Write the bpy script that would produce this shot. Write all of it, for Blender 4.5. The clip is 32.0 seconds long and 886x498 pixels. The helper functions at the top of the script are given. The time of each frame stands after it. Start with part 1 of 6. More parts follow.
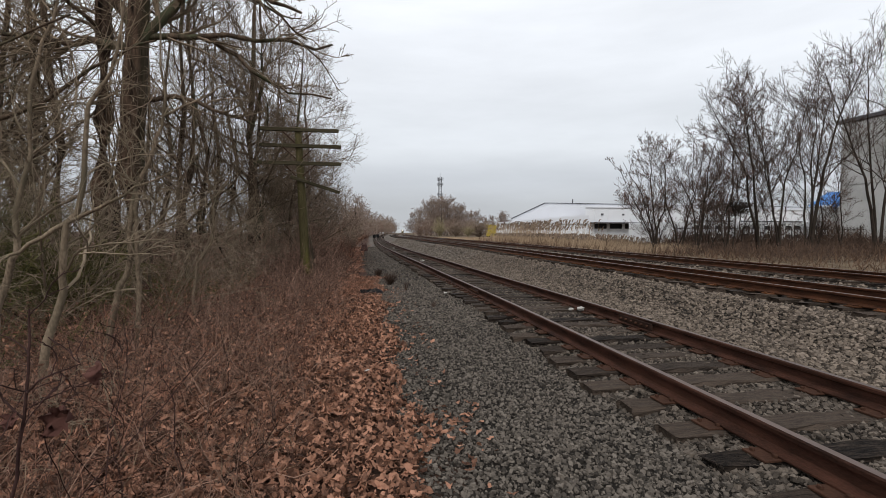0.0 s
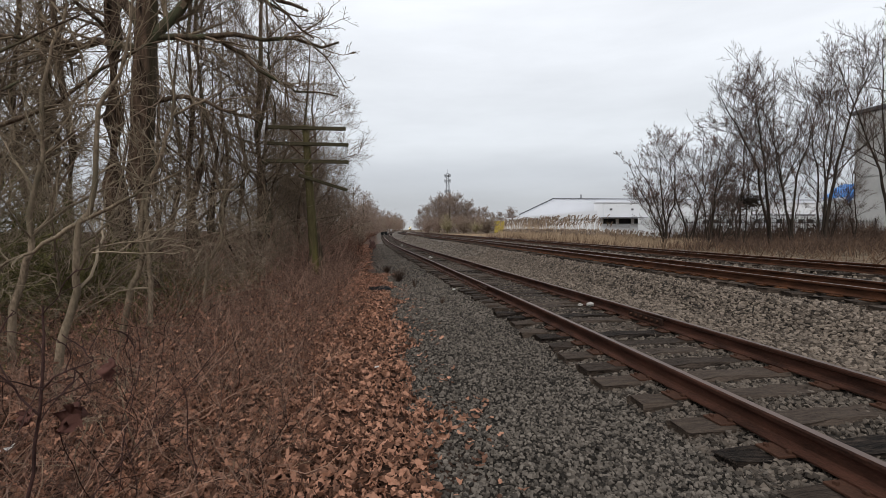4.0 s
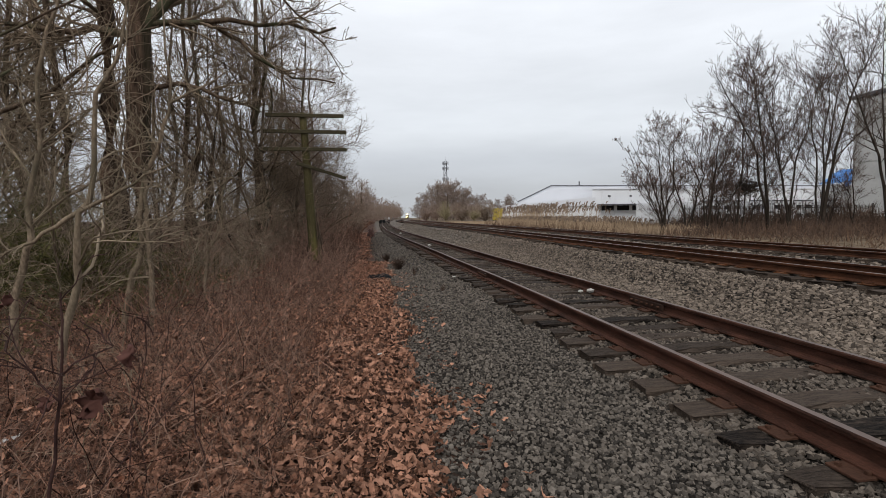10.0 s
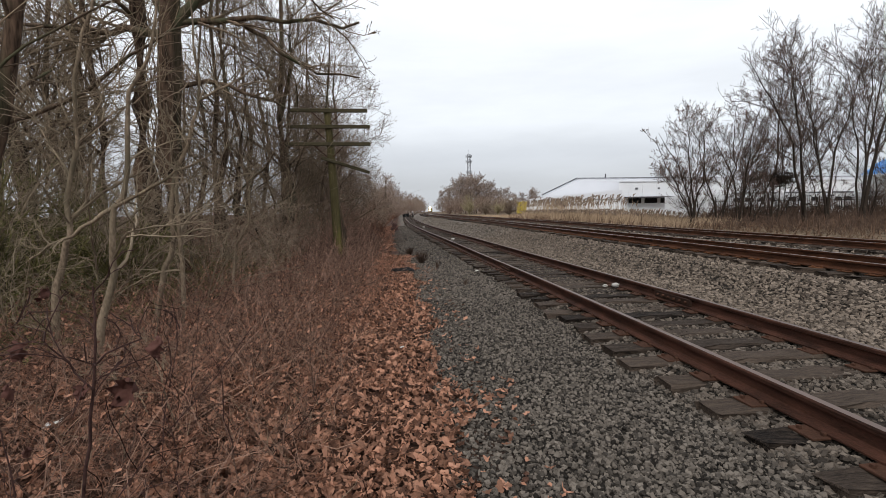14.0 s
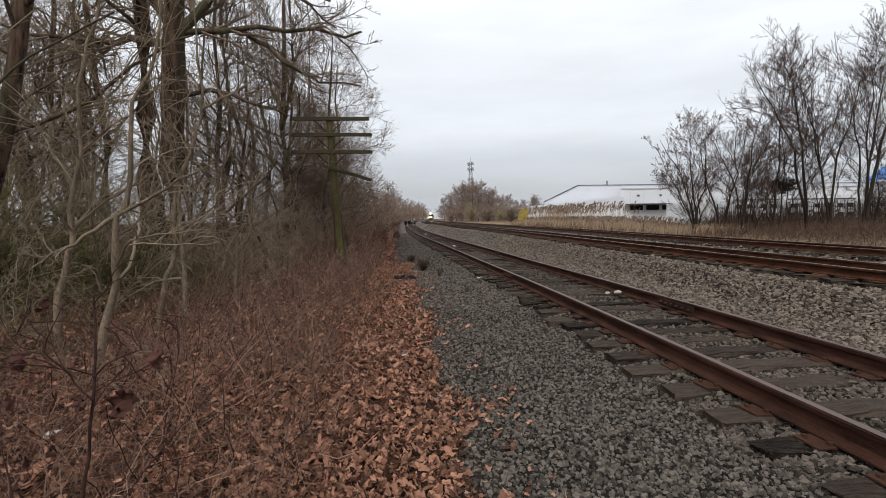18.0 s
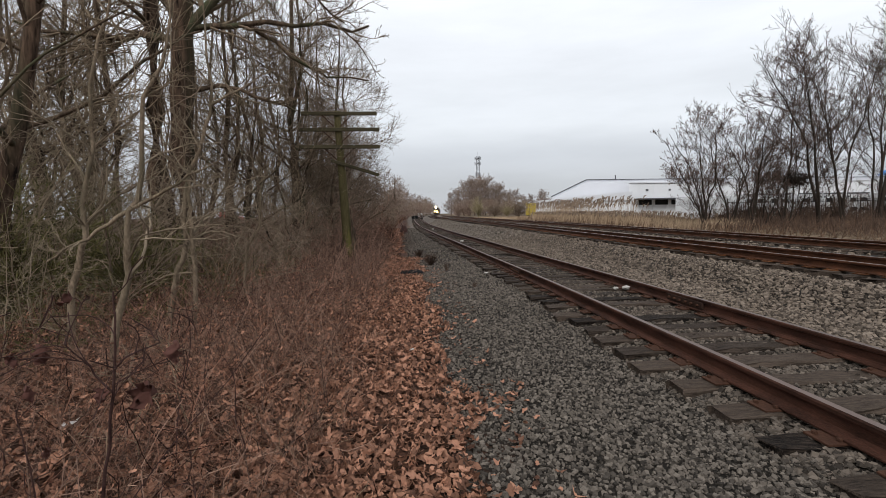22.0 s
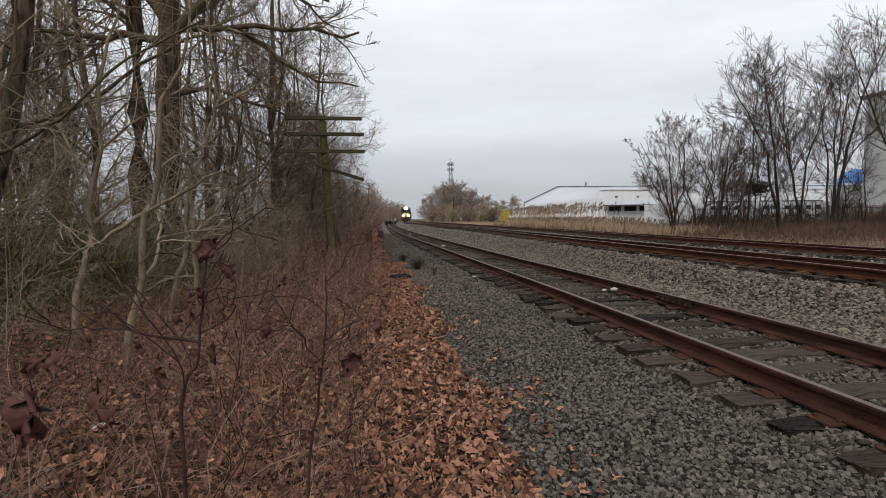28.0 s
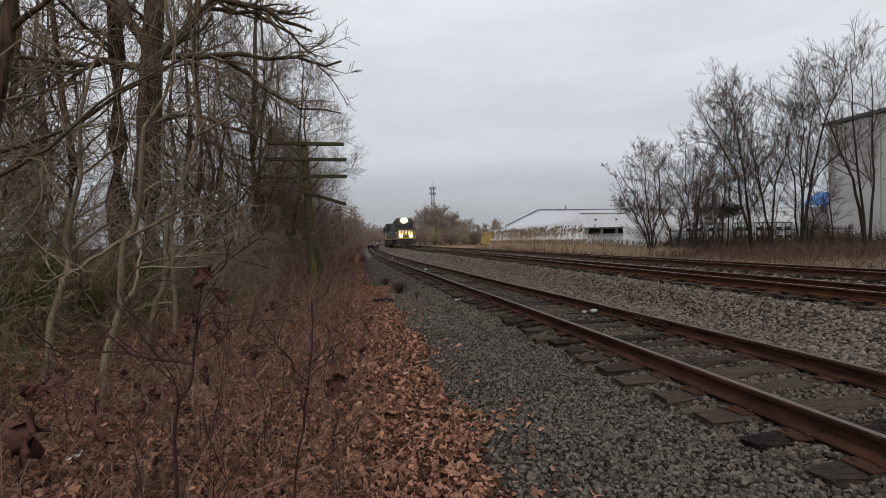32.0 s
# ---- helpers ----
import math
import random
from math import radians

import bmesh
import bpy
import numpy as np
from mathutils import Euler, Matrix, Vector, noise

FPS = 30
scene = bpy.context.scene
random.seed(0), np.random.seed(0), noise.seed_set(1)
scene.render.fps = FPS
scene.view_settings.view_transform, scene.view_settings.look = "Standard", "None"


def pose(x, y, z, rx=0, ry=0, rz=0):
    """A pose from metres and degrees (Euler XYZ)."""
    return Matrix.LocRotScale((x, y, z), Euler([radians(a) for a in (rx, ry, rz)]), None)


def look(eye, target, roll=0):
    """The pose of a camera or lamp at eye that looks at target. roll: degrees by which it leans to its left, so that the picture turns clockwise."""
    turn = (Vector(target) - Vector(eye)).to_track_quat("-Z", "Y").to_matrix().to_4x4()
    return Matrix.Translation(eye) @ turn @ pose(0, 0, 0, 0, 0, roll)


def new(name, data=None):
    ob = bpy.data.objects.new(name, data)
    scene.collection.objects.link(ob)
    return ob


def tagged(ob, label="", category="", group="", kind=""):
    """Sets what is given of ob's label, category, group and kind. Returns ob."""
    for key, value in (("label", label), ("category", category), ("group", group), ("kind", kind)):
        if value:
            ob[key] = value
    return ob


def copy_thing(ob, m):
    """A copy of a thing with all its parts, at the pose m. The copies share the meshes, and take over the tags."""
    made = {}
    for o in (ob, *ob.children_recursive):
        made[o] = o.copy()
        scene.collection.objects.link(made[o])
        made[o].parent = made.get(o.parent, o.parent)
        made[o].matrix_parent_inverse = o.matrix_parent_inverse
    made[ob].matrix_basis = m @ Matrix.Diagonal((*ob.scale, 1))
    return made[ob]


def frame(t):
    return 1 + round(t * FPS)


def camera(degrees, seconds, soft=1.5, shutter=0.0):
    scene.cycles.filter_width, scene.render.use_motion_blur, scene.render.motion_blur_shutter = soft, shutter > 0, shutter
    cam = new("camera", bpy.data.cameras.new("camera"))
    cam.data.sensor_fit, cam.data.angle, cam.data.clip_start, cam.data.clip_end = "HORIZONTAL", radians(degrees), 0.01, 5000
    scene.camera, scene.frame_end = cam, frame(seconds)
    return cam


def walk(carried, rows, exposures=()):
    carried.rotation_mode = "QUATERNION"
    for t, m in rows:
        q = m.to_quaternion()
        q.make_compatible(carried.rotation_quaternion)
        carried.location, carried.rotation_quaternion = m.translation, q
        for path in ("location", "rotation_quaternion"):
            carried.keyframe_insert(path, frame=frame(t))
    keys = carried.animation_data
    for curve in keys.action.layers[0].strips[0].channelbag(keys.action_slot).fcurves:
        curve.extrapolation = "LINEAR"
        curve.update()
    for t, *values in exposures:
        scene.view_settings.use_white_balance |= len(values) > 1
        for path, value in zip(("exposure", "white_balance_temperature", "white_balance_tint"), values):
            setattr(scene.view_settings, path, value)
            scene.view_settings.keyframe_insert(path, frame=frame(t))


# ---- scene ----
cam = camera(87.1, 32.0, soft=0.5)
PATH = [
    (0, (-3.445, 0.346, 1.452), (-3.125, 2.319, 1.383), 0.2),
    (0.5, (-3.447, 0.344, 1.452), (-3.133, 2.318, 1.386), 0.1),
    (1, (-3.449, 0.346, 1.452), (-3.142, 2.322, 1.387), 0.0),
    (1.5, (-3.447, 0.344, 1.452), (-3.147, 2.32, 1.388), -0.1),
    (2, (-3.45, 0.348, 1.451), (-3.151, 2.324, 1.385), -0.1),
    (2.5, (-3.448, 0.348, 1.449), (-3.152, 2.325, 1.38), -0.2),
    (3, (-3.445, 0.349, 1.449), (-3.156, 2.326, 1.373), -0.3),
    (3.5, (-3.447, 0.351, 1.448), (-3.163, 2.329, 1.363), -0.3),
    (5.5, (-3.447, 0.353, 1.448), (-3.137, 2.327, 1.378), -0.5),
    (6, (-3.447, 0.349, 1.449), (-3.128, 2.322, 1.38), -0.5),
    (6.5, (-3.448, 0.345, 1.448), (-3.131, 2.318, 1.375), -0.6),
    (7, (-3.449, 0.343, 1.447), (-3.136, 2.316, 1.363), -0.6),
    (7.5, (-3.451, 0.351, 1.443), (-3.142, 2.325, 1.352), -0.6),
    (8, (-3.465, 0.361, 1.439), (-3.16, 2.335, 1.345), -0.7),
    (8.5, (-3.478, 0.367, 1.441), (-3.176, 2.342, 1.341), -0.7),
    (9, (-3.49, 0.37, 1.441), (-3.196, 2.345, 1.329), -0.7),
    (9.5, (-3.495, 0.368, 1.441), (-3.203, 2.342, 1.319), -0.7),
    (10, (-3.488, 0.366, 1.439), (-3.195, 2.34, 1.304), -0.7),
    (10.5, (-3.48, 0.365, 1.438), (-3.187, 2.338, 1.287), -0.8),
    (11, (-3.471, 0.369, 1.436), (-3.183, 2.341, 1.268), -0.9),
    (11.5, (-3.466, 0.366, 1.433), (-3.183, 2.338, 1.247), -0.9),
    (12, (-3.457, 0.366, 1.432), (-3.174, 2.337, 1.24), -0.9),
    (12.5, (-3.458, 0.367, 1.432), (-3.176, 2.339, 1.252), -0.9),
    (13, (-3.46, 0.365, 1.437), (-3.2, 2.34, 1.261), -0.9),
    (13.5, (-3.465, 0.357, 1.442), (-3.243, 2.338, 1.275), -0.9),
    (14, (-3.472, 0.357, 1.444), (-3.28, 2.341, 1.283), -0.9),
    (14.5, (-3.47, 0.361, 1.443), (-3.295, 2.347, 1.288), -1.0),
    (16.5, (-3.467, 0.356, 1.449), (-3.309, 2.344, 1.305), -1.0),
    (17, (-3.473, 0.359, 1.448), (-3.312, 2.347, 1.301), -1.0),
    (17.5, (-3.473, 0.362, 1.447), (-3.298, 2.349, 1.308), -1.0),
    (18, (-3.471, 0.361, 1.448), (-3.286, 2.348, 1.318), -1.0),
    (18.5, (-3.477, 0.351, 1.453), (-3.286, 2.338, 1.325), -1.0),
    (19, (-3.482, 0.347, 1.45), (-3.286, 2.333, 1.321), -1.0),
    (19.5, (-3.482, 0.344, 1.448), (-3.283, 2.33, 1.32), -1.0),
    (20, (-3.485, 0.346, 1.449), (-3.283, 2.331, 1.317), -0.9),
    (20.5, (-3.483, 0.347, 1.448), (-3.301, 2.334, 1.313), -1.0),
    (21, (-3.487, 0.35, 1.448), (-3.332, 2.338, 1.302), -1.0),
    (21.5, (-3.484, 0.352, 1.451), (-3.33, 2.34, 1.299), -0.9),
    (22, (-3.48, 0.351, 1.452), (-3.326, 2.339, 1.3), -1.0),
    (22.5, (-3.482, 0.351, 1.451), (-3.326, 2.339, 1.301), -0.9),
    (23, (-3.475, 0.347, 1.451), (-3.319, 2.335, 1.305), -0.9),
    (23.5, (-3.472, 0.34, 1.453), (-3.313, 2.329, 1.314), -1.0),
    (24, (-3.472, 0.344, 1.451), (-3.312, 2.333, 1.313), -0.8),
    (24.5, (-3.472, 0.345, 1.451), (-3.311, 2.334, 1.313), -0.8),
    (25, (-3.477, 0.345, 1.451), (-3.313, 2.334, 1.313), -0.8),
    (25.5, (-3.475, 0.343, 1.451), (-3.304, 2.331, 1.31), -0.8),
    (27.5, (-3.853, 0.264, 1.401), (-3.593, 2.241, 1.253), -0.7),
    (28, (-3.939, 0.225, 1.434), (-3.666, 2.202, 1.304), -0.8),
    (28.5, (-3.96, 0.199, 1.43), (-3.677, 2.175, 1.32), -1.0),
    (29, (-3.961, 0.163, 1.437), (-3.671, 2.14, 1.346), -0.9),
    (29.5, (-3.958, 0.168, 1.437), (-3.662, 2.145, 1.361), -1.0),
    (30, (-3.96, 0.187, 1.431), (-3.656, 2.162, 1.37), -1.0),
    (30.5, (-3.963, 0.194, 1.43), (-3.648, 2.168, 1.381), -0.9),
    (31, (-3.956, 0.185, 1.435), (-3.628, 2.158, 1.393), -1.1),
    (31.5, (-3.947, 0.184, 1.432), (-3.607, 2.155, 1.398), -1.2),
    (32, (-3.941, 0.14, 1.443), (-3.592, 2.109, 1.412), -1.2),
]
walk(cam, [(t, look(eye, target, roll)) for t, eye, target, roll in PATH], exposures=[(0, 0.05), (6, 0.05), (7, 0.0), (9, 0.02), (11, 0.1), (12, 0.2), (13, 0.27), (14, 0.25), (16, 0.15), (25, 0.14), (28, 0.03), (28.5, 0.03), (32, -0.27)])


# ---- build ----
# World: an overcast sky, and a wide soft sun behind the clouds.
SUN_EL, SUN_AZ = radians(42), radians(200)
world = bpy.data.worlds.new("overcast_sky")
scene.world = world
world.use_nodes = True
wn, wl = world.node_tree.nodes, world.node_tree.links
wn.clear()


def wnode(kind, **values):
    n = wn.new(kind)
    for k, v in values.items():
        n.inputs[k.replace("_", " ")].default_value = v
    return n


sky = wn.new("ShaderNodeTexSky")
sky.sky_type, sky.sun_disc = "NISHITA", False
sky.sun_elevation, sky.sun_rotation = SUN_EL, SUN_AZ
sky.dust_density, sky.air_density = 3.0, 1.5
sky_bg = wnode("ShaderNodeBackground", Strength=0.08)
wl.new(sky.outputs["Color"], sky_bg.inputs["Color"])
coord = wn.new("ShaderNodeTexCoord")
sep = wn.new("ShaderNodeSeparateXYZ")
wl.new(coord.outputs["Generated"], sep.inputs[0])
ramp = wn.new("ShaderNodeValToRGB")
ramp.color_ramp.interpolation = "EASE"
els = ramp.color_ramp.elements
els[0].position, els[0].color = 0.0, (0.52, 0.54, 0.57, 1)
els[1].position, els[1].color = 1.0, (0.905, 0.945, 1.0, 1)
for p, c in ((0.04, (0.48, 0.505, 0.54, 1)), (0.11, (0.56, 0.59, 0.64, 1)), (0.18, (0.745, 0.78, 0.83, 1)), (0.34, (0.84, 0.872, 0.925, 1)), (0.5, (0.918, 0.945, 0.992, 1))):
    e = els.new(p)
    e.color = c
wl.new(sep.outputs["Z"], ramp.inputs[0])
flat = wn.new("ShaderNodeMapping")
flat.inputs["Scale"].default_value = (1.0, 1.0, 5.0)
flat.inputs["Location"].default_value = (0.3, 0.7, 0.0)
wl.new(coord.outputs["Generated"], flat.inputs[0])
cloud = wnode("ShaderNodeTexNoise", Scale=2.2, Detail=6.0, Roughness=0.55)
wl.new(flat.outputs[0], cloud.inputs["Vector"])
lift = wn.new("ShaderNodeMapRange")
lift.inputs["From Min"].default_value, lift.inputs["From Max"].default_value = 0.3, 0.7
lift.inputs["To Min"].default_value, lift.inputs["To Max"].default_value = 0.92, 1.08
wl.new(cloud.outputs["Fac"], lift.inputs["Value"])
shade = wn.new("ShaderNodeVectorMath")
shade.operation = "SCALE"
wl.new(ramp.outputs["Color"], shade.inputs[0])
wl.new(lift.outputs[0], shade.inputs["Scale"])
cloud_bg = wnode("ShaderNodeBackground", Strength=1.07)
wl.new(shade.outputs[0], cloud_bg.inputs["Color"])
cover = wn.new("ShaderNodeMixShader")
cover.inputs[0].default_value = 0.92
wl.new(sky_bg.outputs[0], cover.inputs[1])
wl.new(cloud_bg.outputs[0], cover.inputs[2])
wout = wn.new("ShaderNodeOutputWorld")
wl.new(cover.outputs[0], wout.inputs[0])

sun_data = bpy.data.lights.new("sun", "SUN")
sun_data.energy, sun_data.angle, sun_data.color = 1.5, radians(30), (1.0, 0.98, 0.95)
sun = new("sun", sun_data)
sun.matrix_world = look((0, 0, 50), (50 * -math.sin(SUN_AZ) * math.cos(SUN_EL) * 1.0, -50 * math.cos(SUN_AZ) * math.cos(SUN_EL), 50 - 50 * math.sin(SUN_EL)))

rng = np.random.default_rng(7)


# Materials.
def material(name, dark, light, rough=0.8, metal=0.0, scale=8.0, island=0.0, bump=0.3, grain=60.0, spread=0.5, objects=0.0, stretch=(1, 1, 1), emit=None, stain=None, gloss=0.1):
    """A surface whose colour wanders between two tones at two scales, with a fine relief; island and objects vary piece by piece."""
    m = bpy.data.materials.new(name)
    m.use_nodes = True
    n, l = m.node_tree.nodes, m.node_tree.links
    b = n["Principled BSDF"]
    b.inputs["Roughness"].default_value, b.inputs["Metallic"].default_value = rough, metal
    b.inputs["Specular IOR Level"].default_value = max(gloss, 0.5 if rough < 0.6 else 0.0)
    tc = n.new("ShaderNodeTexCoord")
    mp = n.new("ShaderNodeMapping")
    mp.inputs["Scale"].default_value = stretch
    l.new(tc.outputs["Object"], mp.inputs[0])
    big, fine = n.new("ShaderNodeTexNoise"), n.new("ShaderNodeTexNoise")
    big.inputs["Scale"].default_value, big.inputs["Detail"].default_value = scale, 4
    fine.inputs["Scale"].default_value, fine.inputs["Detail"].default_value = grain, 3
    l.new(mp.outputs[0], big.inputs["Vector"])
    l.new(mp.outputs[0], fine.inputs["Vector"])
    add = n.new("ShaderNodeMath")
    add.operation = "MULTIPLY_ADD"
    l.new(big.outputs["Fac"], add.inputs[0])
    add.inputs[1].default_value = 0.6
    half = n.new("ShaderNodeMath")
    half.operation = "MULTIPLY"
    l.new(fine.outputs["Fac"], half.inputs[0])
    half.inputs[1].default_value = 0.4
    l.new(half.outputs[0], add.inputs[2])
    fac = add.outputs[0]
    for kind, out, amount in (("ShaderNodeNewGeometry", "Random Per Island", island), ("ShaderNodeObjectInfo", "Random", objects)):
        if amount:
            src = n.new(kind)
            mix = n.new("ShaderNodeMix")
            mix.inputs["Factor"].default_value = amount
            l.new(fac, mix.inputs["A"])
            l.new(src.outputs[out], mix.inputs["B"])
            fac = mix.outputs["Result"]
    cr = n.new("ShaderNodeValToRGB")
    lo = 0.5 - spread / 2 if spread != 0.5 or not (island or objects) else 0.12
    cr.color_ramp.elements[0].position, cr.color_ramp.elements[0].color = lo, (*dark, 1)
    cr.color_ramp.elements[1].position, cr.color_ramp.elements[1].color = 1 - lo, (*light, 1)
    l.new(fac, cr.inputs[0])
    colour = cr.outputs["Color"]
    if stain:
        spot = n.new("ShaderNodeTexNoise")
        spot.inputs["Scale"].default_value, spot.inputs["Detail"].default_value = stain[1], 5
        l.new(mp.outputs[0], spot.inputs["Vector"])
        sr = n.new("ShaderNodeValToRGB")
        sr.color_ramp.elements[0].position, sr.color_ramp.elements[1].position = 0.5, 0.66
        l.new(spot.outputs["Fac"], sr.inputs[0])
        mx = n.new("ShaderNodeMix")
        mx.data_type = "RGBA"
        l.new(sr.outputs["Color"], mx.inputs["Factor"])
        l.new(colour, mx.inputs["A"])
        mx.inputs["B"].default_value = (*stain[0], 1)
        colour = mx.outputs["Result"]
    l.new(colour, b.inputs["Base Color"])
    if bump:
        bp = n.new("ShaderNodeBump")
        bp.inputs["Strength"].default_value, bp.inputs["Distance"].default_value = bump, 0.01
        l.new(fine.outputs["Fac"], bp.inputs["Height"])
        l.new(bp.outputs[0], b.inputs["Normal"])
    if emit:
        b.inputs["Emission Color"].default_value, b.inputs["Emission Strength"].default_value = (*emit[:3], 1), emit[3]
    return m


M_STONE = material("ballast_stone", (0.012, 0.0098, 0.008), (0.172, 0.141, 0.115), 0.9, island=0.66, scale=20, bump=0.5)
M_PATHSTONE = material("path_gravel", (0.010, 0.0088, 0.0076), (0.172, 0.146, 0.122), 0.9, island=0.68, scale=20, bump=0.5)
M_MAINSTONE = material("main_line_stone", (0.016, 0.0125, 0.01), (0.245, 0.196, 0.156), 0.9, island=0.66, scale=20, bump=0.5)
# Same stone farther off; dark tones raised to put the distance's brightness into colour.
M_FARSTONE = material("far_ballast_stone", (0.03, 0.0252, 0.021), (0.225, 0.188, 0.155), 0.9, island=0.6, scale=20, bump=0.5)
M_TIE = material("weathered_tie_timber", (0.005, 0.0038, 0.0032), (0.082, 0.061, 0.047), 0.85, scale=4, grain=16, objects=0.2, spread=0.3, stretch=(1.2, 14, 14), bump=1.0)
M_RAIL = material("rusty_rail_steel", (0.011, 0.006, 0.0045), (0.088, 0.038, 0.025), 0.7, 0.15, scale=7, grain=110, bump=0.4, spread=0.35, stretch=(1, 0.35, 1.6))
M_MAINRAIL = material("brown_rail_steel", (0.012, 0.0062, 0.004), (0.105, 0.043, 0.022), 0.7, 0.15, scale=7, grain=110, bump=0.4, spread=0.35, stretch=(1, 0.35, 1.6))
M_MAINRUST = material("bright_rust", (0.03, 0.013, 0.007), (0.19, 0.08, 0.036), 0.85, 0.1, scale=9, bump=0.4, objects=0.4)
M_MAINTOP = material("polished_rail_head", (0.12, 0.10, 0.09), (0.30, 0.25, 0.23), 0.38, 0.7, scale=2, grain=50, bump=0.1, stretch=(1, 0.1, 1))
M_RAILTOP = material("worn_rail_head", (0.055, 0.036, 0.028), (0.17, 0.12, 0.10), 0.55, 0.4, scale=2, grain=50, bump=0.1, stretch=(1, 0.1, 1))
M_RUST = material("orange_rust", (0.030, 0.015, 0.011), (0.10, 0.05, 0.032), 0.8, 0.2, scale=5, bump=0.3)
M_LEAF = material("dead_oak_leaves", (0.016, 0.0068, 0.0045), (0.43, 0.222, 0.145), 0.7, island=0.7, scale=30, grain=120, bump=0.3)
M_DARKLEAF = material("withered_leaf", (0.04, 0.018, 0.014), (0.13, 0.06, 0.048), 0.8, island=0.5, scale=30, bump=0.3)
M_STEM = material("brush_stems", (0.012, 0.006, 0.0045), (0.33, 0.203, 0.148), 0.85, island=0.7, scale=20, bump=0.2)
M_BARK = material("dark_bark", (0.013, 0.009, 0.0065), (0.15, 0.106, 0.073), 0.95, spread=0.32, scale=5, grain=40, stretch=(1, 1, 0.25), bump=1.0, stain=((0.06, 0.062, 0.035), 1.5))
M_OAKBARK = material("furrowed_oak_bark", (0.010, 0.0066, 0.005), (0.12, 0.078, 0.053), 0.95, spread=0.26, scale=9, grain=26, stretch=(1, 1, 0.16), bump=1.0, stain=((0.05, 0.05, 0.028), 1.2))
M_DARKBARK = material("blackish_bark", (0.012, 0.009, 0.007), (0.055, 0.042, 0.033), 0.95, scale=5, grain=40, stretch=(1, 1, 0.25), bump=0.8)
M_DARKSTEM = material("dark_sapling_stem", (0.018, 0.009, 0.008), (0.075, 0.04, 0.034), 0.8, scale=25, grain=120, bump=0.4)
M_TWIG = material("twig_bark", (0.05, 0.037, 0.025), (0.28, 0.21, 0.143), 0.9, island=0.4, scale=6, bump=0.2)
M_PALE = material("pale_sapling_bark", (0.045, 0.033, 0.022), (0.28, 0.212, 0.148), 0.85, spread=0.34, scale=9, grain=50, stretch=(1, 1, 0.4), bump=0.5, stain=((0.10, 0.082, 0.055), 3))
M_MOSSPOLE = material("mossy_pole_timber", (0.03, 0.026, 0.013), (0.13, 0.108, 0.05), 0.95, scale=2.5, grain=35, stretch=(1, 1, 0.12), bump=0.9, stain=((0.12, 0.115, 0.03), 2))
M_ARM = material("mossy_crossarm_timber", (0.025, 0.021, 0.014), (0.10, 0.085, 0.05), 0.95, scale=4, grain=35, stretch=(0.15, 1, 1), bump=0.7)


# Mesh helpers.
def mesh_of(name, verts, faces, mats, indices=None, smooth=False):
    """verts (N, 3); faces: a list of arrays (M, k)."""
    me = bpy.data.meshes.new(name)
    verts = np.ascontiguousarray(verts, dtype=np.float32)
    faces = [np.asarray(f, dtype=np.int32) for f in faces if len(f)]
    loops = np.concatenate([f.ravel() for f in faces])
    sizes = np.concatenate([np.full(len(f), f.shape[1], dtype=np.int32) for f in faces])
    starts = np.concatenate([[0], np.cumsum(sizes)[:-1]]).astype(np.int32)
    me.vertices.add(len(verts))
    me.vertices.foreach_set("co", verts.ravel())
    me.loops.add(len(loops))
    me.loops.foreach_set("vertex_index", loops)
    me.polygons.add(len(sizes))
    me.polygons.foreach_set("loop_start", starts)
    me.polygons.foreach_set("loop_total", sizes)
    for m in mats if isinstance(mats, (list, tuple)) else [mats]:
        me.materials.append(m)
    if indices is not None:
        me.polygons.foreach_set("material_index", np.asarray(indices, dtype=np.int32))
    me.polygons.foreach_set("use_smooth", np.full(len(sizes), smooth, dtype=bool))
    me.update(calc_edges=True)
    me.validate()
    return me


def hold(name, at=(0, 0, 0), rz=0.0, **tags):
    ob = new(name)
    ob.empty_display_size = 0.2
    ob.matrix_basis = pose(*at, 0, 0, rz)
    return tagged(ob, **tags)


def child(name, me, parent, label="", at=None):
    ob = new(name, me)
    ob.parent = parent
    if at is not None:
        ob.matrix_basis = at
    if label:
        ob["label"] = label
    return ob


def part(name, bm, mat, parent, label="", at=None, smooth=False):
    me = bpy.data.meshes.new(name)
    bm.normal_update()
    bm.to_mesh(me)
    bm.free()
    me.materials.append(mat)
    if smooth:
        me.polygons.foreach_set("use_smooth", np.ones(len(me.polygons), dtype=bool))
    return child(name, me, parent, label, at)


def box(bm, lo, hi, bevel=0.0, m=None):
    c = [(a + b) / 2 for a, b in zip(lo, hi)]
    s = [b - a for a, b in zip(lo, hi)]
    t = Matrix.Translation(c) @ Matrix.Diagonal((*s, 1))
    geo = bmesh.ops.create_cube(bm, size=1, matrix=(m @ t) if m else t)
    if bevel:
        edges = list({e for v in geo["verts"] for e in v.link_edges})
        bmesh.ops.bevel(bm, geom=edges, offset=bevel, segments=1, affect="EDGES", clamp_overlap=True)
    return bm


def rod(bm, a, b, r0, r1=None, n=8):
    a, b = Vector(a), Vector(b)
    d = b - a
    m = Matrix.Translation((a + b) / 2) @ d.to_track_quat("Z", "Y").to_matrix().to_4x4()
    bmesh.ops.create_cone(bm, cap_ends=True, segments=n, radius1=r0, radius2=r0 if r1 is None else r1, depth=d.length, matrix=m)
    return bm


def boxed(lo, hi, bevel=0.0):
    return box(bmesh.new(), lo, hi, bevel)


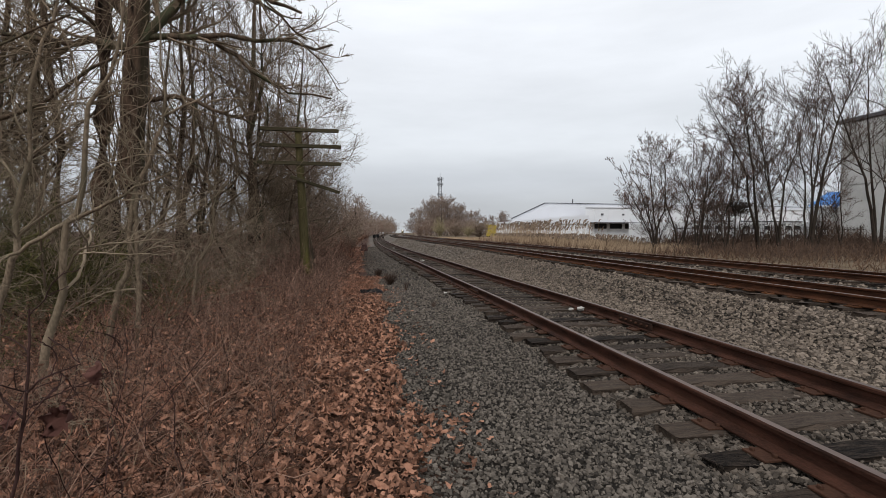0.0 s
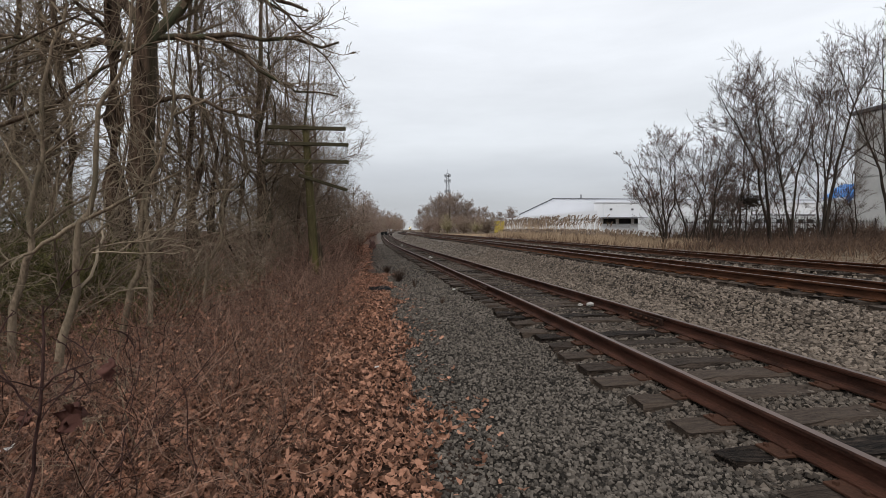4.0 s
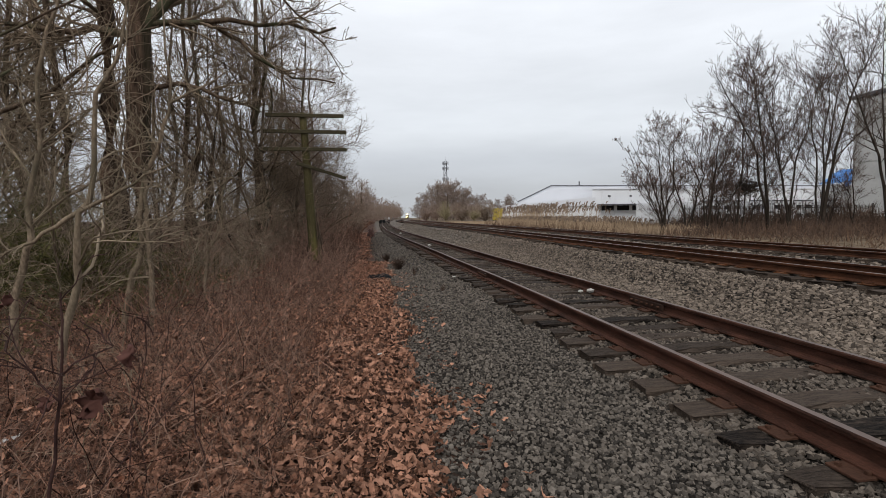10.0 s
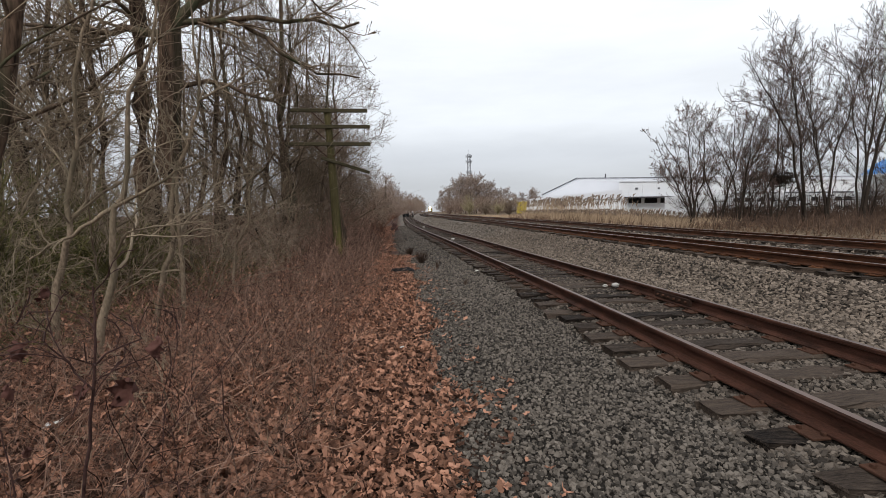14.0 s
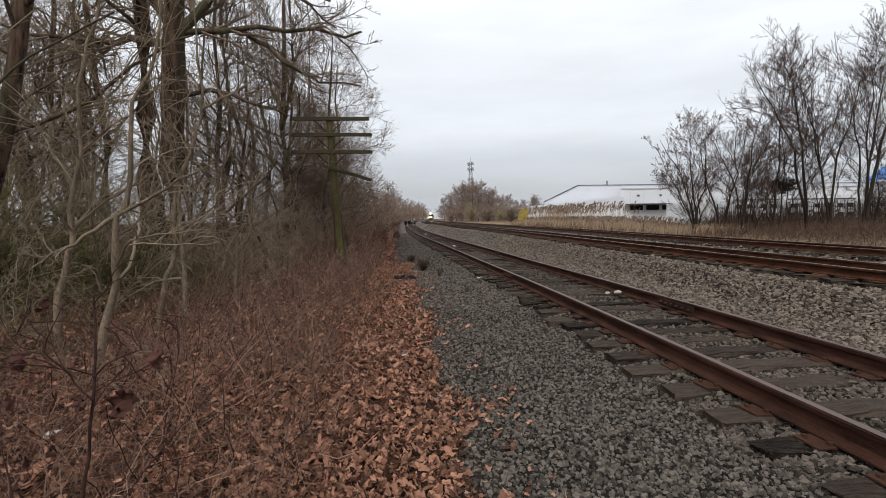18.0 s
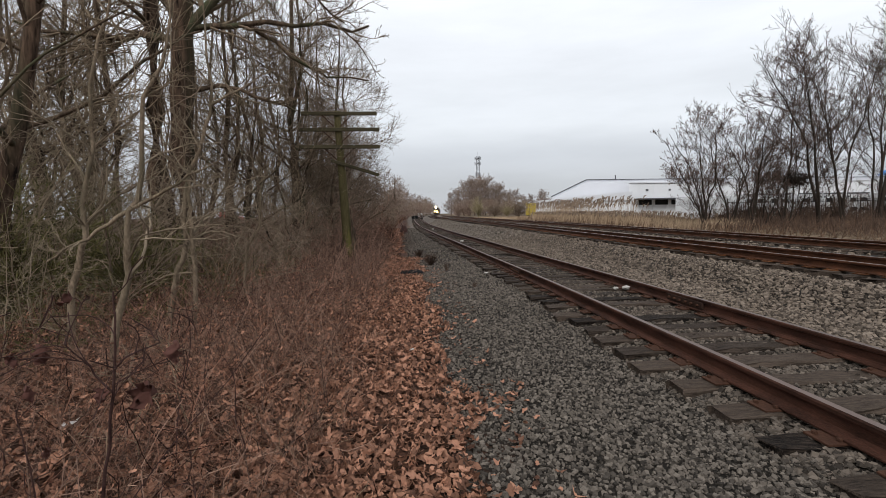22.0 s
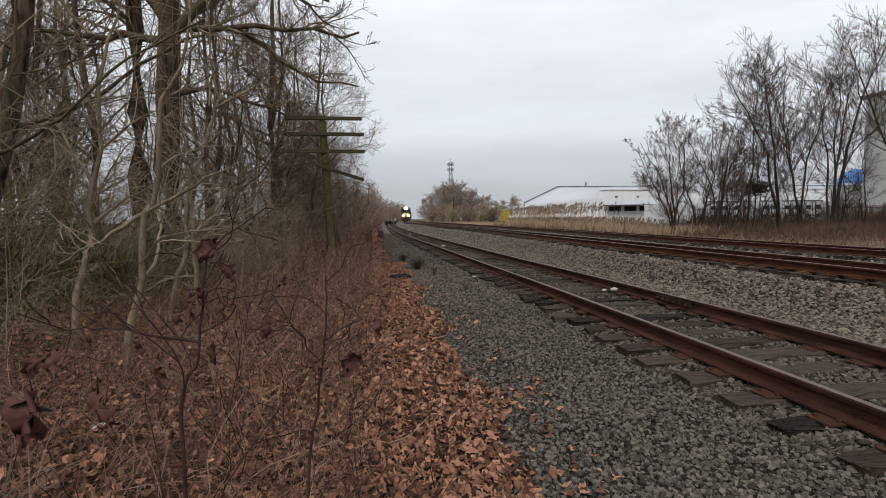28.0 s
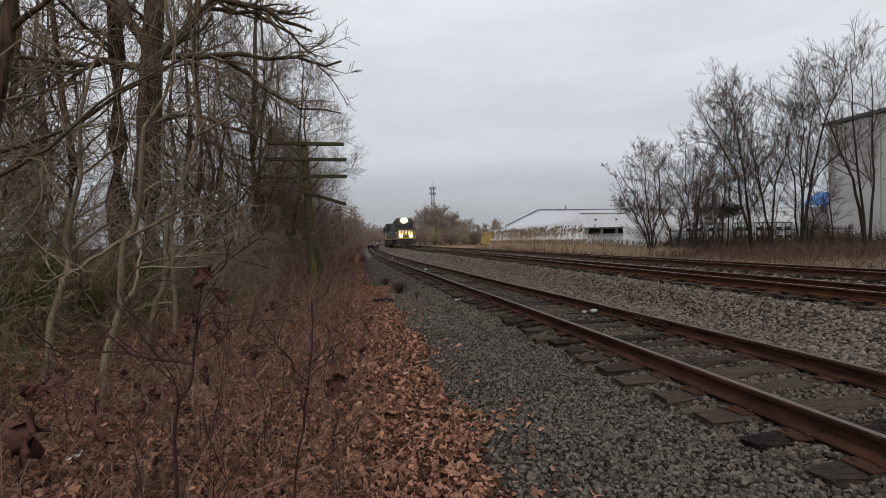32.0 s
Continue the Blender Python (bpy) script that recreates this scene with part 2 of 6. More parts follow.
def tubes(paths, radii, sides):
    """Tubes along paths (M, K, 3) with radii (M, K): verts and quads."""
    paths, radii = np.asarray(paths, float), np.asarray(radii, float)
    m, k, _ = paths.shape
    tan = np.gradient(paths, axis=1)
    tan /= np.linalg.norm(tan, axis=2, keepdims=True) + 1e-9
    ref = np.where(np.abs(tan[:, :1, 2:3]) > 0.9, np.array([[[1.0, 0, 0]]]), np.array([[[0, 0, 1.0]]]))
    u = np.cross(tan, ref)
    u /= np.linalg.norm(u, axis=2, keepdims=True) + 1e-9
    v = np.cross(tan, u)
    ang = np.arange(sides) * 2 * np.pi / sides
    ring = paths[:, :, None] + radii[:, :, None, None] * (np.cos(ang)[:, None] * u[:, :, None] + np.sin(ang)[:, None] * v[:, :, None])
    idx = np.arange(m * k * sides).reshape(m, k, sides)
    nxt = np.roll(idx, -1, axis=2)
    quads = np.stack([idx[:, :-1], nxt[:, :-1], nxt[:, 1:], idx[:, 1:]], -1).reshape(-1, 4)
    return ring.reshape(-1, 3), quads


def join(pieces):
    verts, faces, off = [], [], 0
    for v, f in pieces:
        verts.append(v)
        faces.append(f + off)
        off += len(v)
    return np.concatenate(verts), faces


def unit(v):
    return v / (np.linalg.norm(v, axis=-1, keepdims=True) + 1e-9)


def grow(P, R, n, span, angle, length, radius, k=5, up=0.1, wobble=0.15, g=None, tip=0.35, droop=0.0, curl=0.07):
    """Children of the branches P (M, K, 3), R (M, K): n each, leaving at span, by an angle in degrees."""
    g = g or rng
    m, K, _ = P.shape
    t = g.uniform(span[0], span[1], (m, n)) * (K - 1)
    i = np.clip(t.astype(int), 0, K - 2)
    f = (t - i)[..., None]
    row = np.arange(m)[:, None]
    base = P[row, i] * (1 - f) + P[row, i + 1] * f
    r0 = R[row, i] * (1 - f[..., 0]) + R[row, i + 1] * f[..., 0]
    d = unit(P[row, i + 1] - P[row, i])
    side = unit(np.cross(d, unit(g.normal(size=(m, n, 3)))))
    a = np.radians(g.uniform(angle[0], angle[1], (m, n)))[..., None]
    way = unit(np.cos(a) * d + np.sin(a) * side + np.array([0, 0, up]))
    total = np.linalg.norm(np.diff(P, axis=1), axis=2).sum(1)[:, None]
    ln = total * g.uniform(length[0], length[1], (m, n)) * (1.15 - 0.6 * t / (K - 1))
    r = np.minimum(r0 * g.uniform(radius[0], radius[1], (m, n)), r0 * 0.9)
    pts = [base]
    cur = way
    turn = g.normal(size=way.shape) * curl
    for s in range(1, k):
        cur = unit(cur + turn + g.normal(size=cur.shape) * wobble + np.array([0, 0, up * 0.35 - droop]))
        pts.append(pts[-1] + cur * (ln / (k - 1))[..., None])
    path = np.stack(pts, 2).reshape(m * n, k, 3)
    rad = (r[..., None] * np.linspace(1, tip, k)).reshape(m * n, k)
    return path, rad


def trunk_path(points, r0, r1, k=9, wobble=0.02, g=None):
    g = g or rng
    points = np.asarray(points, float)
    s = np.linspace(0, len(points) - 1, k)
    p = np.stack([np.interp(s, np.arange(len(points)), points[:, j]) for j in range(3)], 1)
    p[1:-1] += g.normal(size=(k - 2, 3)) * wobble * np.array([1, 1, 0.2])
    return p[None], np.linspace(r0, r1, k)[None]


def tree(at, label, height=12.0, r=0.18, lean=(0, 0), seed=1, limbs=9, start=0.35, mats=None, fork=None, levels=(5, 5, 4), spreadout=(42, 80), bare=(0.55, 0.8), limb_len=(0.3, 0.5), buds=None, twig=0.0068, up=0.13, name="bare_tree", category="tree", group=""):
    """A leafless tree: a tapered trunk, its limbs, and a crown of finer and finer twigs."""
    g = np.random.default_rng(seed)
    mats = mats or (M_BARK, M_BARK, M_TWIG)
    root = hold(name, at, label=label, category=category, group=group)
    pts = [(0, 0, -0.3), (0, 0, 0.0), (lean[0] * 0.3, lean[1] * 0.3, height * 0.35), (lean[0], lean[1], height)]
    TP, TR = trunk_path(pts, r, r * 0.14, 11, min(0.13, 0.018 / r), g)
    TR = r * (1 - 0.86 * np.linspace(0, 1, 11)[None] ** 1.7)
    TR[0, :2] *= (1.5, 1.18)
    v, q = tubes(TP, TR, 28 if r > 0.2 else 12)
    if r > 0.2:
        ring = v.reshape(11, 28, 3)
        a = np.linspace(0, 2 * np.pi, 28, endpoint=False)[None] + 0.08 * np.arange(11)[:, None]
        ridge = 1 + 0.07 * np.sin(3 * a + seed) + 0.05 * np.sin(7 * a + 2 * seed) + 0.035 * np.sin(12 * a)
        v = (TP[0][:, None] + (ring - TP[0][:, None]) * ridge[..., None]).reshape(-1, 3)
    child("trunk", mesh_of("trunk", v, [q], mats[0], smooth=True), root)
    if fork:
        FP, FR = [], []
        for fr, line in fork:
            line = np.array(line) - np.array(at)
            k = np.linspace(0, len(line) - 1, 9)
            p = np.stack([np.interp(k, np.arange(len(line)), line[:, j]) for j in range(3)], 1)
            p[2:-1] += g.normal(size=(6, 3)) * 0.05
            FP.append(p)
            FR.append(np.linspace(fr, fr * 0.3, 9))
        FP, FR = np.array(FP), np.array(FR)
    LP, LR = grow(TP, TR, limbs, (start, 0.97), spreadout, limb_len, (0.24, 0.46), 9, up, 0.14, g)
    if fork:
        LP, LR = np.concatenate([LP, FP]), np.concatenate([LR, FR])
    for p, w in zip(LP, LR):
        v, q = tubes(p[None], w[None], 7)
        child("limb", mesh_of("limb", v, [q], mats[1], smooth=True), root)
    P, R = LP, LR
    pieces, tips = [], None
    for lv, n in enumerate(levels):
        P, R = grow(P, R, n, (0.2, 0.9 if lv == 0 else 1.0), (22, 58), bare, (0.4, 0.7), 7 if lv == 0 else 3 if lv == len(levels) - 1 else 5, up * 0.8, 0.16, g)
        R = np.maximum(R, twig * (0.55 if lv == len(levels) - 1 else 1.0))
        pieces.append(tubes(P, R, 4 if lv == 0 else 3))
    v, q = join(pieces)
    child("crown", mesh_of("crown", v, q, mats[2]), root)
    if buds:
        e = P[:, -1]
        e = np.concatenate([e, P[:, -2], P[:, 1] * 0.5 + P[:, 2] * 0.5])
        d = unit(g.normal(size=e.shape) + np.array([0, 0, 0.6])) * buds[1]
        w = unit(g.normal(size=e.shape)) * buds[1] * 0.4
        v = np.stack([e, e + d * 0.5 + w, e + d, e + d * 0.5 - w], 1).reshape(-1, 3)
        f = np.arange(len(v)).reshape(-1, 4)
        child("buds", mesh_of("buds", v, [f], buds[0]), root)
    return root


# The plan. y runs along the siding, x across it; the siding's middle is x = 0 and its tie tops z = 0 near the eye.
def smooth(y, ys, vs):
    """A smooth curve through a few stations along the line."""
    ys, vs = np.asarray(ys, float), np.asarray(vs, float)
    y = np.asarray(y, float)
    m = np.gradient(vs, ys)
    i = np.clip(np.searchsorted(ys, y) - 1, 0, len(ys) - 2)
    h = ys[i + 1] - ys[i]
    t = np.clip((y - ys[i]) / h, 0, 1)
    out = (2 * t**3 - 3 * t**2 + 1) * vs[i] + (t**3 - 2 * t**2 + t) * h * m[i] + (-2 * t**3 + 3 * t**2) * vs[i + 1] + (t**3 - t**2) * h * m[i + 1]
    return out + np.where(y > ys[-1], (y - ys[-1]) * m[-1], 0)


def siding_x(y):
    return smooth(y, (-60, 0, 8, 20, 32, 50, 75, 105, 135, 178, 206, 254, 400, 800), (0, 0, 0, -0.28, -0.72, -1.15, -1.12, -0.85, -0.25, 1.4, 3.0, 6.2, 17.5, 49))


def main_x(y, at=0.0):
    return at + smooth(y, (-60, 0, 15, 30, 43, 60, 79, 97, 123, 145, 173, 231, 270, 479, 754), (4.95, 4.95, 4.95, 4.9, 4.75, 4.15, 3.3, 3.05, 3.8, 4.6, 6.4, 10.6, 13.5, 30.4, 52.3))


def siding_z(y):
    return np.interp(y, (-50, 0, 15, 150, 260, 900), (0.0, 0.0, -0.09, -0.09, 0.5, 0.55))


def main_z(y):
    return np.interp(y, (-50, 0, 6, 12, 18, 30, 43, 60, 79, 97, 900), (0.28, 0.3, 0.305, 0.32, 0.335, 0.375, 0.41, 0.46, 0.55, 0.6, 0.6))


MAIN, SECOND = 0.0, 4.3


def bend(y, begin=0):
    return siding_x(y)


def ground_z(x, y):
    x, y = np.asarray(x, float), np.asarray(y, float)
    zs, zm = siding_z(y), main_z(y)
    u, w = x - siding_x(y), x - main_x(y)
    a = np.interp(u, (-60, -12, -8, -4, -3, -1.7, -1.25, -0.9, 0.9, 1.3, 2.4), (0.1, 0.0, -0.10, -0.12, -0.13, -0.12, -0.09, -0.04, -0.04, -0.06, -0.05))
    field = np.interp(y, (0, 30, 60, 150, 400), (0.0, 0.1, 0.3, 0.6, 0.5))
    low = np.interp(w, (6.0, 8.6), (1, 0))
    right = low * (zm - 0.08) + (1 - low) * field
    k = np.clip((w + 2.7) / 1.2, 0, 1)
    k = k * k * (3 - 2 * k)
    swell = np.where((y < 60) & (np.abs(x) < 30), 0.018 * np.sin(x * 3.1 + y * 1.7) * np.sin(y * 2.3 - x * 1.1), 0)
    return (zs + a) * (1 - k) + right * k + swell


def lines(near, step, far, lo, hi, grow_by):
    out = list(np.arange(lo, hi, step))
    s = step
    while out[-1] < far:
        s *= grow_by
        out.append(out[-1] + s)
    s = step
    while out[0] > near:
        s *= grow_by
        out.insert(0, out[0] - s)
    return np.array(out)


def ground_material():
    # Near-black base puts the shade of gaps between the stones into the colour.
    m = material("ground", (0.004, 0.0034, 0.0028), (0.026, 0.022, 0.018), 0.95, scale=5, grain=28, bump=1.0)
    n, l = m.node_tree.nodes, m.node_tree.links
    b = n["Principled BSDF"]
    stones = b.inputs["Base Color"].links[0].from_socket
    tc = n.new("ShaderNodeTexCoord")
    sx = n.new("ShaderNodeSeparateXYZ")
    l.new(tc.outputs["Object"], sx.inputs[0])
    edge = n.new("ShaderNodeTexNoise")
    edge.inputs["Scale"].default_value, edge.inputs["Detail"].default_value = 1.3, 6
    l.new(tc.outputs["Object"], edge.inputs["Vector"])

    def band(lo, hi):
        wob = n.new("ShaderNodeMath")
        wob.operation = "MULTIPLY_ADD"
        l.new(edge.outputs["Fac"], wob.inputs[0])
        wob.inputs[1].default_value = 1.4
        l.new(sx.outputs["X"], wob.inputs[2])
        mr = n.new("ShaderNodeMapRange")
        mr.inputs["From Min"].default_value, mr.inputs["From Max"].default_value = lo + 0.7, hi + 0.7
        l.new(wob.outputs[0], mr.inputs["Value"])
        return mr.outputs[0]

    def tones(dark, light, scale):
        t = n.new("ShaderNodeTexNoise")
        t.inputs["Scale"].default_value, t.inputs["Detail"].default_value = scale, 8
        l.new(tc.outputs["Object"], t.inputs["Vector"])
        c = n.new("ShaderNodeValToRGB")
        c.color_ramp.elements[0].position, c.color_ramp.elements[0].color = 0.35, (*dark, 1)
        c.color_ramp.elements[1].position, c.color_ramp.elements[1].color = 0.65, (*light, 1)
        l.new(t.outputs["Fac"], c.inputs[0])
        return c.outputs["Color"]

    def blend(f, a, c):
        x = n.new("ShaderNodeMix")
        x.data_type = "RGBA"
        l.new(f, x.inputs["Factor"])
        l.new(a, x.inputs["A"])
        l.new(c, x.inputs["B"])
        return x.outputs["Result"]

    # From y 9 to 30 the gap shade fades into a lighter ballast tone.
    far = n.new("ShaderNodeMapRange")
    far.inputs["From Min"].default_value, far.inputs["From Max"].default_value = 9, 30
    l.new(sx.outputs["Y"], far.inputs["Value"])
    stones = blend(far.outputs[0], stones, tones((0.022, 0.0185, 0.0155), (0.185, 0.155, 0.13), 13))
    # The litter's dark end carries the shade of gaps under the leaves.
    litter = tones((0.008, 0.004, 0.003), (0.11, 0.056, 0.037), 30)
    straw = tones((0.045, 0.031, 0.021), (0.18, 0.132, 0.086), 3)
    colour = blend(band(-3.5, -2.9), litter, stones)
    # The field beyond the main line is tested far enough out for the bend of the tracks not to matter.
    sy = n.new("ShaderNodeMath")
    sy.operation = "MULTIPLY_ADD"
    l.new(sx.outputs["Y"], sy.inputs[0])
    sy.inputs[1].default_value = -0.1
    l.new(sx.outputs["X"], sy.inputs[2])
    mr = n.new("ShaderNodeMapRange")
    mr.inputs["From Min"].default_value, mr.inputs["From Max"].default_value = 10.9, 12.2
    l.new(sx.outputs["X"], mr.inputs["Value"])
    colour = blend(mr.outputs[0], colour, straw)
    l.new(colour, b.inputs["Base Color"])
    return m


def build_ground():
    xs = lines(-2500, 0.2, 2500, -9, 16, 1.16)
    ys = lines(-400, 0.25, 3500, -3, 40, 1.12)
    X, Y = np.meshgrid(xs, ys)
    Z = ground_z(X, Y)
    v = np.stack([X, Y, Z], -1).reshape(-1, 3)
    idx = np.arange(len(v)).reshape(len(ys), len(xs))
    q = np.stack([idx[:-1, :-1], idx[:-1, 1:], idx[1:, 1:], idx[1:, :-1]], -1).reshape(-1, 4)
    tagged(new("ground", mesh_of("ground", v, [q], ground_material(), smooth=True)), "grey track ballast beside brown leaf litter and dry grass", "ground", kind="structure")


build_ground()

# Tracks: rails rolled along the plan, with ties, plates and joint bars.
RAIL = [(-0.07, 0.0), (0.07, 0.0), (0.07, 0.012), (0.02, 0.03), (0.009, 0.045), (0.009, 0.12), (0.035, 0.132), (0.037, 0.158), (0.028, 0.17), (-0.028, 0.17), (-0.037, 0.158), (-0.035, 0.132), (-0.009, 0.12), (-0.009, 0.045), (-0.02, 0.03), (-0.07, 0.012)]


CANT = 0.05


def rail_mesh(xf, zf, off, drop, mat):
    ys = np.concatenate([np.arange(-12, 60, 1.5), np.arange(60, 240, 5), np.arange(240, 1000, 20)])
    n, k = len(ys), len(RAIL)
    prof = np.array(RAIL)
    x0, z0 = xf(ys) + off, zf(ys) + 0.018 - drop
    v = np.stack([x0[:, None] + prof[:, 0], np.repeat(ys[:, None], k, 1), z0[:, None] + prof[:, 1]], -1).reshape(-1, 3)
    idx = np.arange(n * k).reshape(n, k)
    nx = np.roll(idx, -1, 1)
    q = np.stack([idx[:-1], nx[:-1], nx[1:], idx[1:]], -1)
    faces = np.zeros((n - 1, k), int)
    faces[:, 8] = 1
    return mesh_of("rail", v, [q.reshape(-1, 4)], [mat, M_RAILTOP if mat is M_RAIL else M_MAINTOP], faces.ravel())


def tie_meshes():
    out = []
    for s in range(5):
        g = np.random.default_rng(s + 40)
        w = g.uniform(0.1, 0.125)
        bm = boxed((-1.25, -w, -0.18), (1.25, w, 0.0), 0.014)
        bmesh.ops.subdivide_edges(bm, edges=[e for e in bm.edges if abs(e.verts[0].co.x - e.verts[1].co.x) > 1], cuts=9)
        for v in bm.verts:
            v.co += Vector((g.normal() * (0.035 if abs(v.co.x) > 1.2 else 0.0), g.normal() * 0.011, g.normal() * 0.008))
        me = bpy.data.meshes.new("tie")
        bm.to_mesh(me)
        bm.free()
        me.materials.append(M_TIE)
        out.append(me)
    return out


def plate_mesh(mat):
    bm = boxed((-0.19, -0.095, 0.0), (0.19, 0.095, 0.017), 0.003)
    for x, y in ((-0.085, -0.06), (0.085, 0.06), (-0.15, 0.05), (0.15, -0.05)):
        box(bm, (x - 0.014, y - 0.014, 0.0), (x + 0.014, y + 0.014, 0.04), 0.004)
    me = bpy.data.meshes.new("tie_plate")
    bm.to_mesh(me)
    bm.free()
    me.materials.append(mat)
    return me


TIES = tie_meshes()
TIE_STEP, TIE_FIRST = 0.498, 2.55


def build_track(name, label, xf, zf, near, far, plates, seed, cant=0.0, steel=None, rust=None):
    steel, plate = steel or M_RAIL, plate_mesh(rust or M_RUST)
    tilt = math.degrees(cant / 1.508)
    g = np.random.default_rng(seed)
    root = hold(name, (0, 0, 0), label=label, category="railway track")
    for off in (-0.754, 0.754):
        child("rail", rail_mesh(xf, zf, off, cant if off > 0 else 0.0, steel), root, "rusty steel rail with a worn head")
    n0, n1, n2 = int((near[0] - TIE_FIRST) / TIE_STEP), int((near[1] - TIE_FIRST) / TIE_STEP), int((far - TIE_FIRST) / TIE_STEP)
    rest = []
    for i in range(n0, n2):
        y = TIE_FIRST + i * TIE_STEP + g.normal() * 0.03
        x, z = float(xf(y)) + g.normal() * 0.035, float(zf(y))
        turn = math.degrees(math.atan2(float(xf(y)) - float(xf(y + 1)), 1.0)) + g.normal() * 0.8
        m = pose(x, y, z - cant / 2 - abs(g.normal()) * 0.008, 0, tilt + g.normal() * 0.2, turn)
        me = TIES[int(g.integers(5))]
        if i < n1:
            child("tie", me, root, at=m)
            if y < plates:
                for off in (-0.754, 0.754):
                    child("tie_plate", plate, root, at=pose(float(xf(y)) + off, y, z - (cant if off > 0 else 0.0), 0, tilt, turn))
        else:
            rest.append((x, y, z, turn))
    if rest:
        base = np.array([(sx * 1.3, sy * 0.115, -0.18 if sz < 0 else 0.0) for sx in (-1, 1) for sy in (-1, 1) for sz in (-1, 1)])
        f = np.array([(0, 1, 3, 2), (4, 6, 7, 5), (0, 4, 5, 1), (2, 3, 7, 6), (1, 5, 7, 3), (0, 2, 6, 4)])
        r = np.array(rest)
        a = np.radians(r[:, 3])
        v = np.stack([r[:, :1] + base[:, 0] * np.cos(a)[:, None] - base[:, 1] * np.sin(a)[:, None], r[:, 1:2] + base[:, 0] * np.sin(a)[:, None] + base[:, 1] * np.cos(a)[:, None], r[:, 2:3] + base[:, 2]], -1)
        q = (f[None] + (np.arange(len(r)) * 8)[:, None, None]).reshape(-1, 4)
        tagged(child("far_tie_row", mesh_of("far_tie_row", v.reshape(-1, 3), [q], M_TIE), root), kind="stuff")
    return root


M_JOINT = material("dark_joint_steel", (0.02, 0.012, 0.009), (0.06, 0.033, 0.024), 0.7, 0.3, scale=6, bump=0.3)


def joint_bar(track, x, y, z, side):
    """A splice bar on one face of a rail, with its bolts."""
    bm = box(bmesh.new(), (0.0, -0.46, 0.03), (side * 0.03, 0.46, 0.13), 0.006) if side > 0 else box(bmesh.new(), (-0.03, -0.46, 0.03), (0.0, 0.46, 0.13), 0.006)
    bar = part("joint_bar", bm, M_JOINT, track, "dark bolted joint bar", pose(x + side * 0.012, y, z + 0.018))
    for k in range(6):
        b = rod(bmesh.new(), (side * 0.03, -0.36 + k * 0.144, 0.08), (side * 0.065, -0.36 + k * 0.144, 0.08), 0.018, n=6)
        part("bolt", b, M_RUST, bar)


SIDING = build_track("siding_track", "rusty siding track on weathered wooden ties in ballast", siding_x, siding_z, (-4.0, 70), 260, 30, 1)
MAINLINE = build_track("main_track", "rusty main line track on raised ballast", main_x, main_z, (-4.0, 45), 260, 30, 2, CANT, M_MAINRAIL, M_MAINRUST)
OUTER = build_track("outer_track", "rusty outer main line track beside the reeds", lambda y: main_x(y, SECOND), lambda y: main_z(y) - 0.02, (-4.0, 45), 260, 0, 3, 0.04, M_MAINRAIL)


for jx, jy, side in ((0.754, 7.1, -1), (-0.754, 11.6, -1), (-0.754, 11.6, 1), (0.754, 19.0, -1), (-0.754, 23.4, -1)):
    joint_bar(SIDING, jx + float(siding_x(jy)), jy, float(siding_z(jy)), side)


# Scattered pieces.
def spin(g, n, tilt):
    """n turns: any way round, leaning by about tilt radians."""
    a, b, c = g.uniform(0, 2 * np.pi, n), g.normal(0, tilt, n), g.normal(0, tilt, n)
    ca, sa, cb, sb, cc, sc = np.cos(a), np.sin(a), np.cos(b), np.sin(b), np.cos(c), np.sin(c)
    z = np.zeros(n)
    o = np.ones(n)
    rz = np.stack([ca, -sa, z, sa, ca, z, z, z, o], -1).reshape(n, 3, 3)
    rx = np.stack([o, z, z, z, cb, -sb, z, sb, cb], -1).reshape(n, 3, 3)
    ry = np.stack([cc, z, sc, z, o, z, -sc, z, cc], -1).reshape(n, 3, 3)
    return rz @ rx @ ry


def scatter(shapes, at, turn, size, pick):
    """One mesh's worth of copies of the shapes (verts, faces) at the places given."""
    pieces = []
    for s, (v, f) in enumerate(shapes):
        sel = pick == s
        if not sel.any():
            continue
        w = np.einsum("nij,kj->nki", turn[sel], v) * size[sel][:, None, None] + at[sel][:, None]
        n, k = len(w), len(v)
        pieces.append((w.reshape(-1, 3), (f[None] + (np.arange(n) * k)[:, None, None]).reshape(-1, f.shape[1])))
    return join(pieces)


def stone_shapes():
    out = []
    for s in range(6):
        g = np.random.default_rng(s + 3)
        v = np.array([(sx, sy, sz) for sx in (-1, 1) for sy in (-1, 1) for sz in (-1, 1)], float) * 0.5
        v = v * np.array([1.0, g.uniform(0.55, 0.95), g.uniform(0.45, 0.75)]) + g.normal(size=v.shape) * 0.105
        f = np.array([(0, 1, 3), (0, 3, 2), (4, 6, 7), (4, 7, 5), (0, 4, 5), (0, 5, 1), (2, 3, 7), (2, 7, 6), (1, 5, 7), (1, 7, 3), (0, 2, 6), (0, 6, 4)])
        out.append((v, f))
    return out


STONES = stone_shapes()


def stones(name, label, mat, x0, x1, y0, y1, n, lo, hi, seed, sink=0.25, power=2.0):
    """Broken stones strewn from y0 to y1, thinner with distance."""
    g = np.random.default_rng(seed)
    y = y0 + (y1 - y0) * g.uniform(0, 1, n) ** power
    x = g.uniform(x0, x1, n) + bend(y, 55)
    s = lo + (hi - lo) * g.uniform(0, 1, n) ** 1.6
    z = ground_z(x, y) + s * (0.3 - sink) + g.uniform(0, 0.35, n) * s
    v, f = scatter(STONES, np.stack([x, y, z], 1), spin(g, n, 0.55), s, g.integers(0, len(STONES), n))
    tagged(new(name, mesh_of(name, v, f, mat)), label, "ballast", kind="stuff")


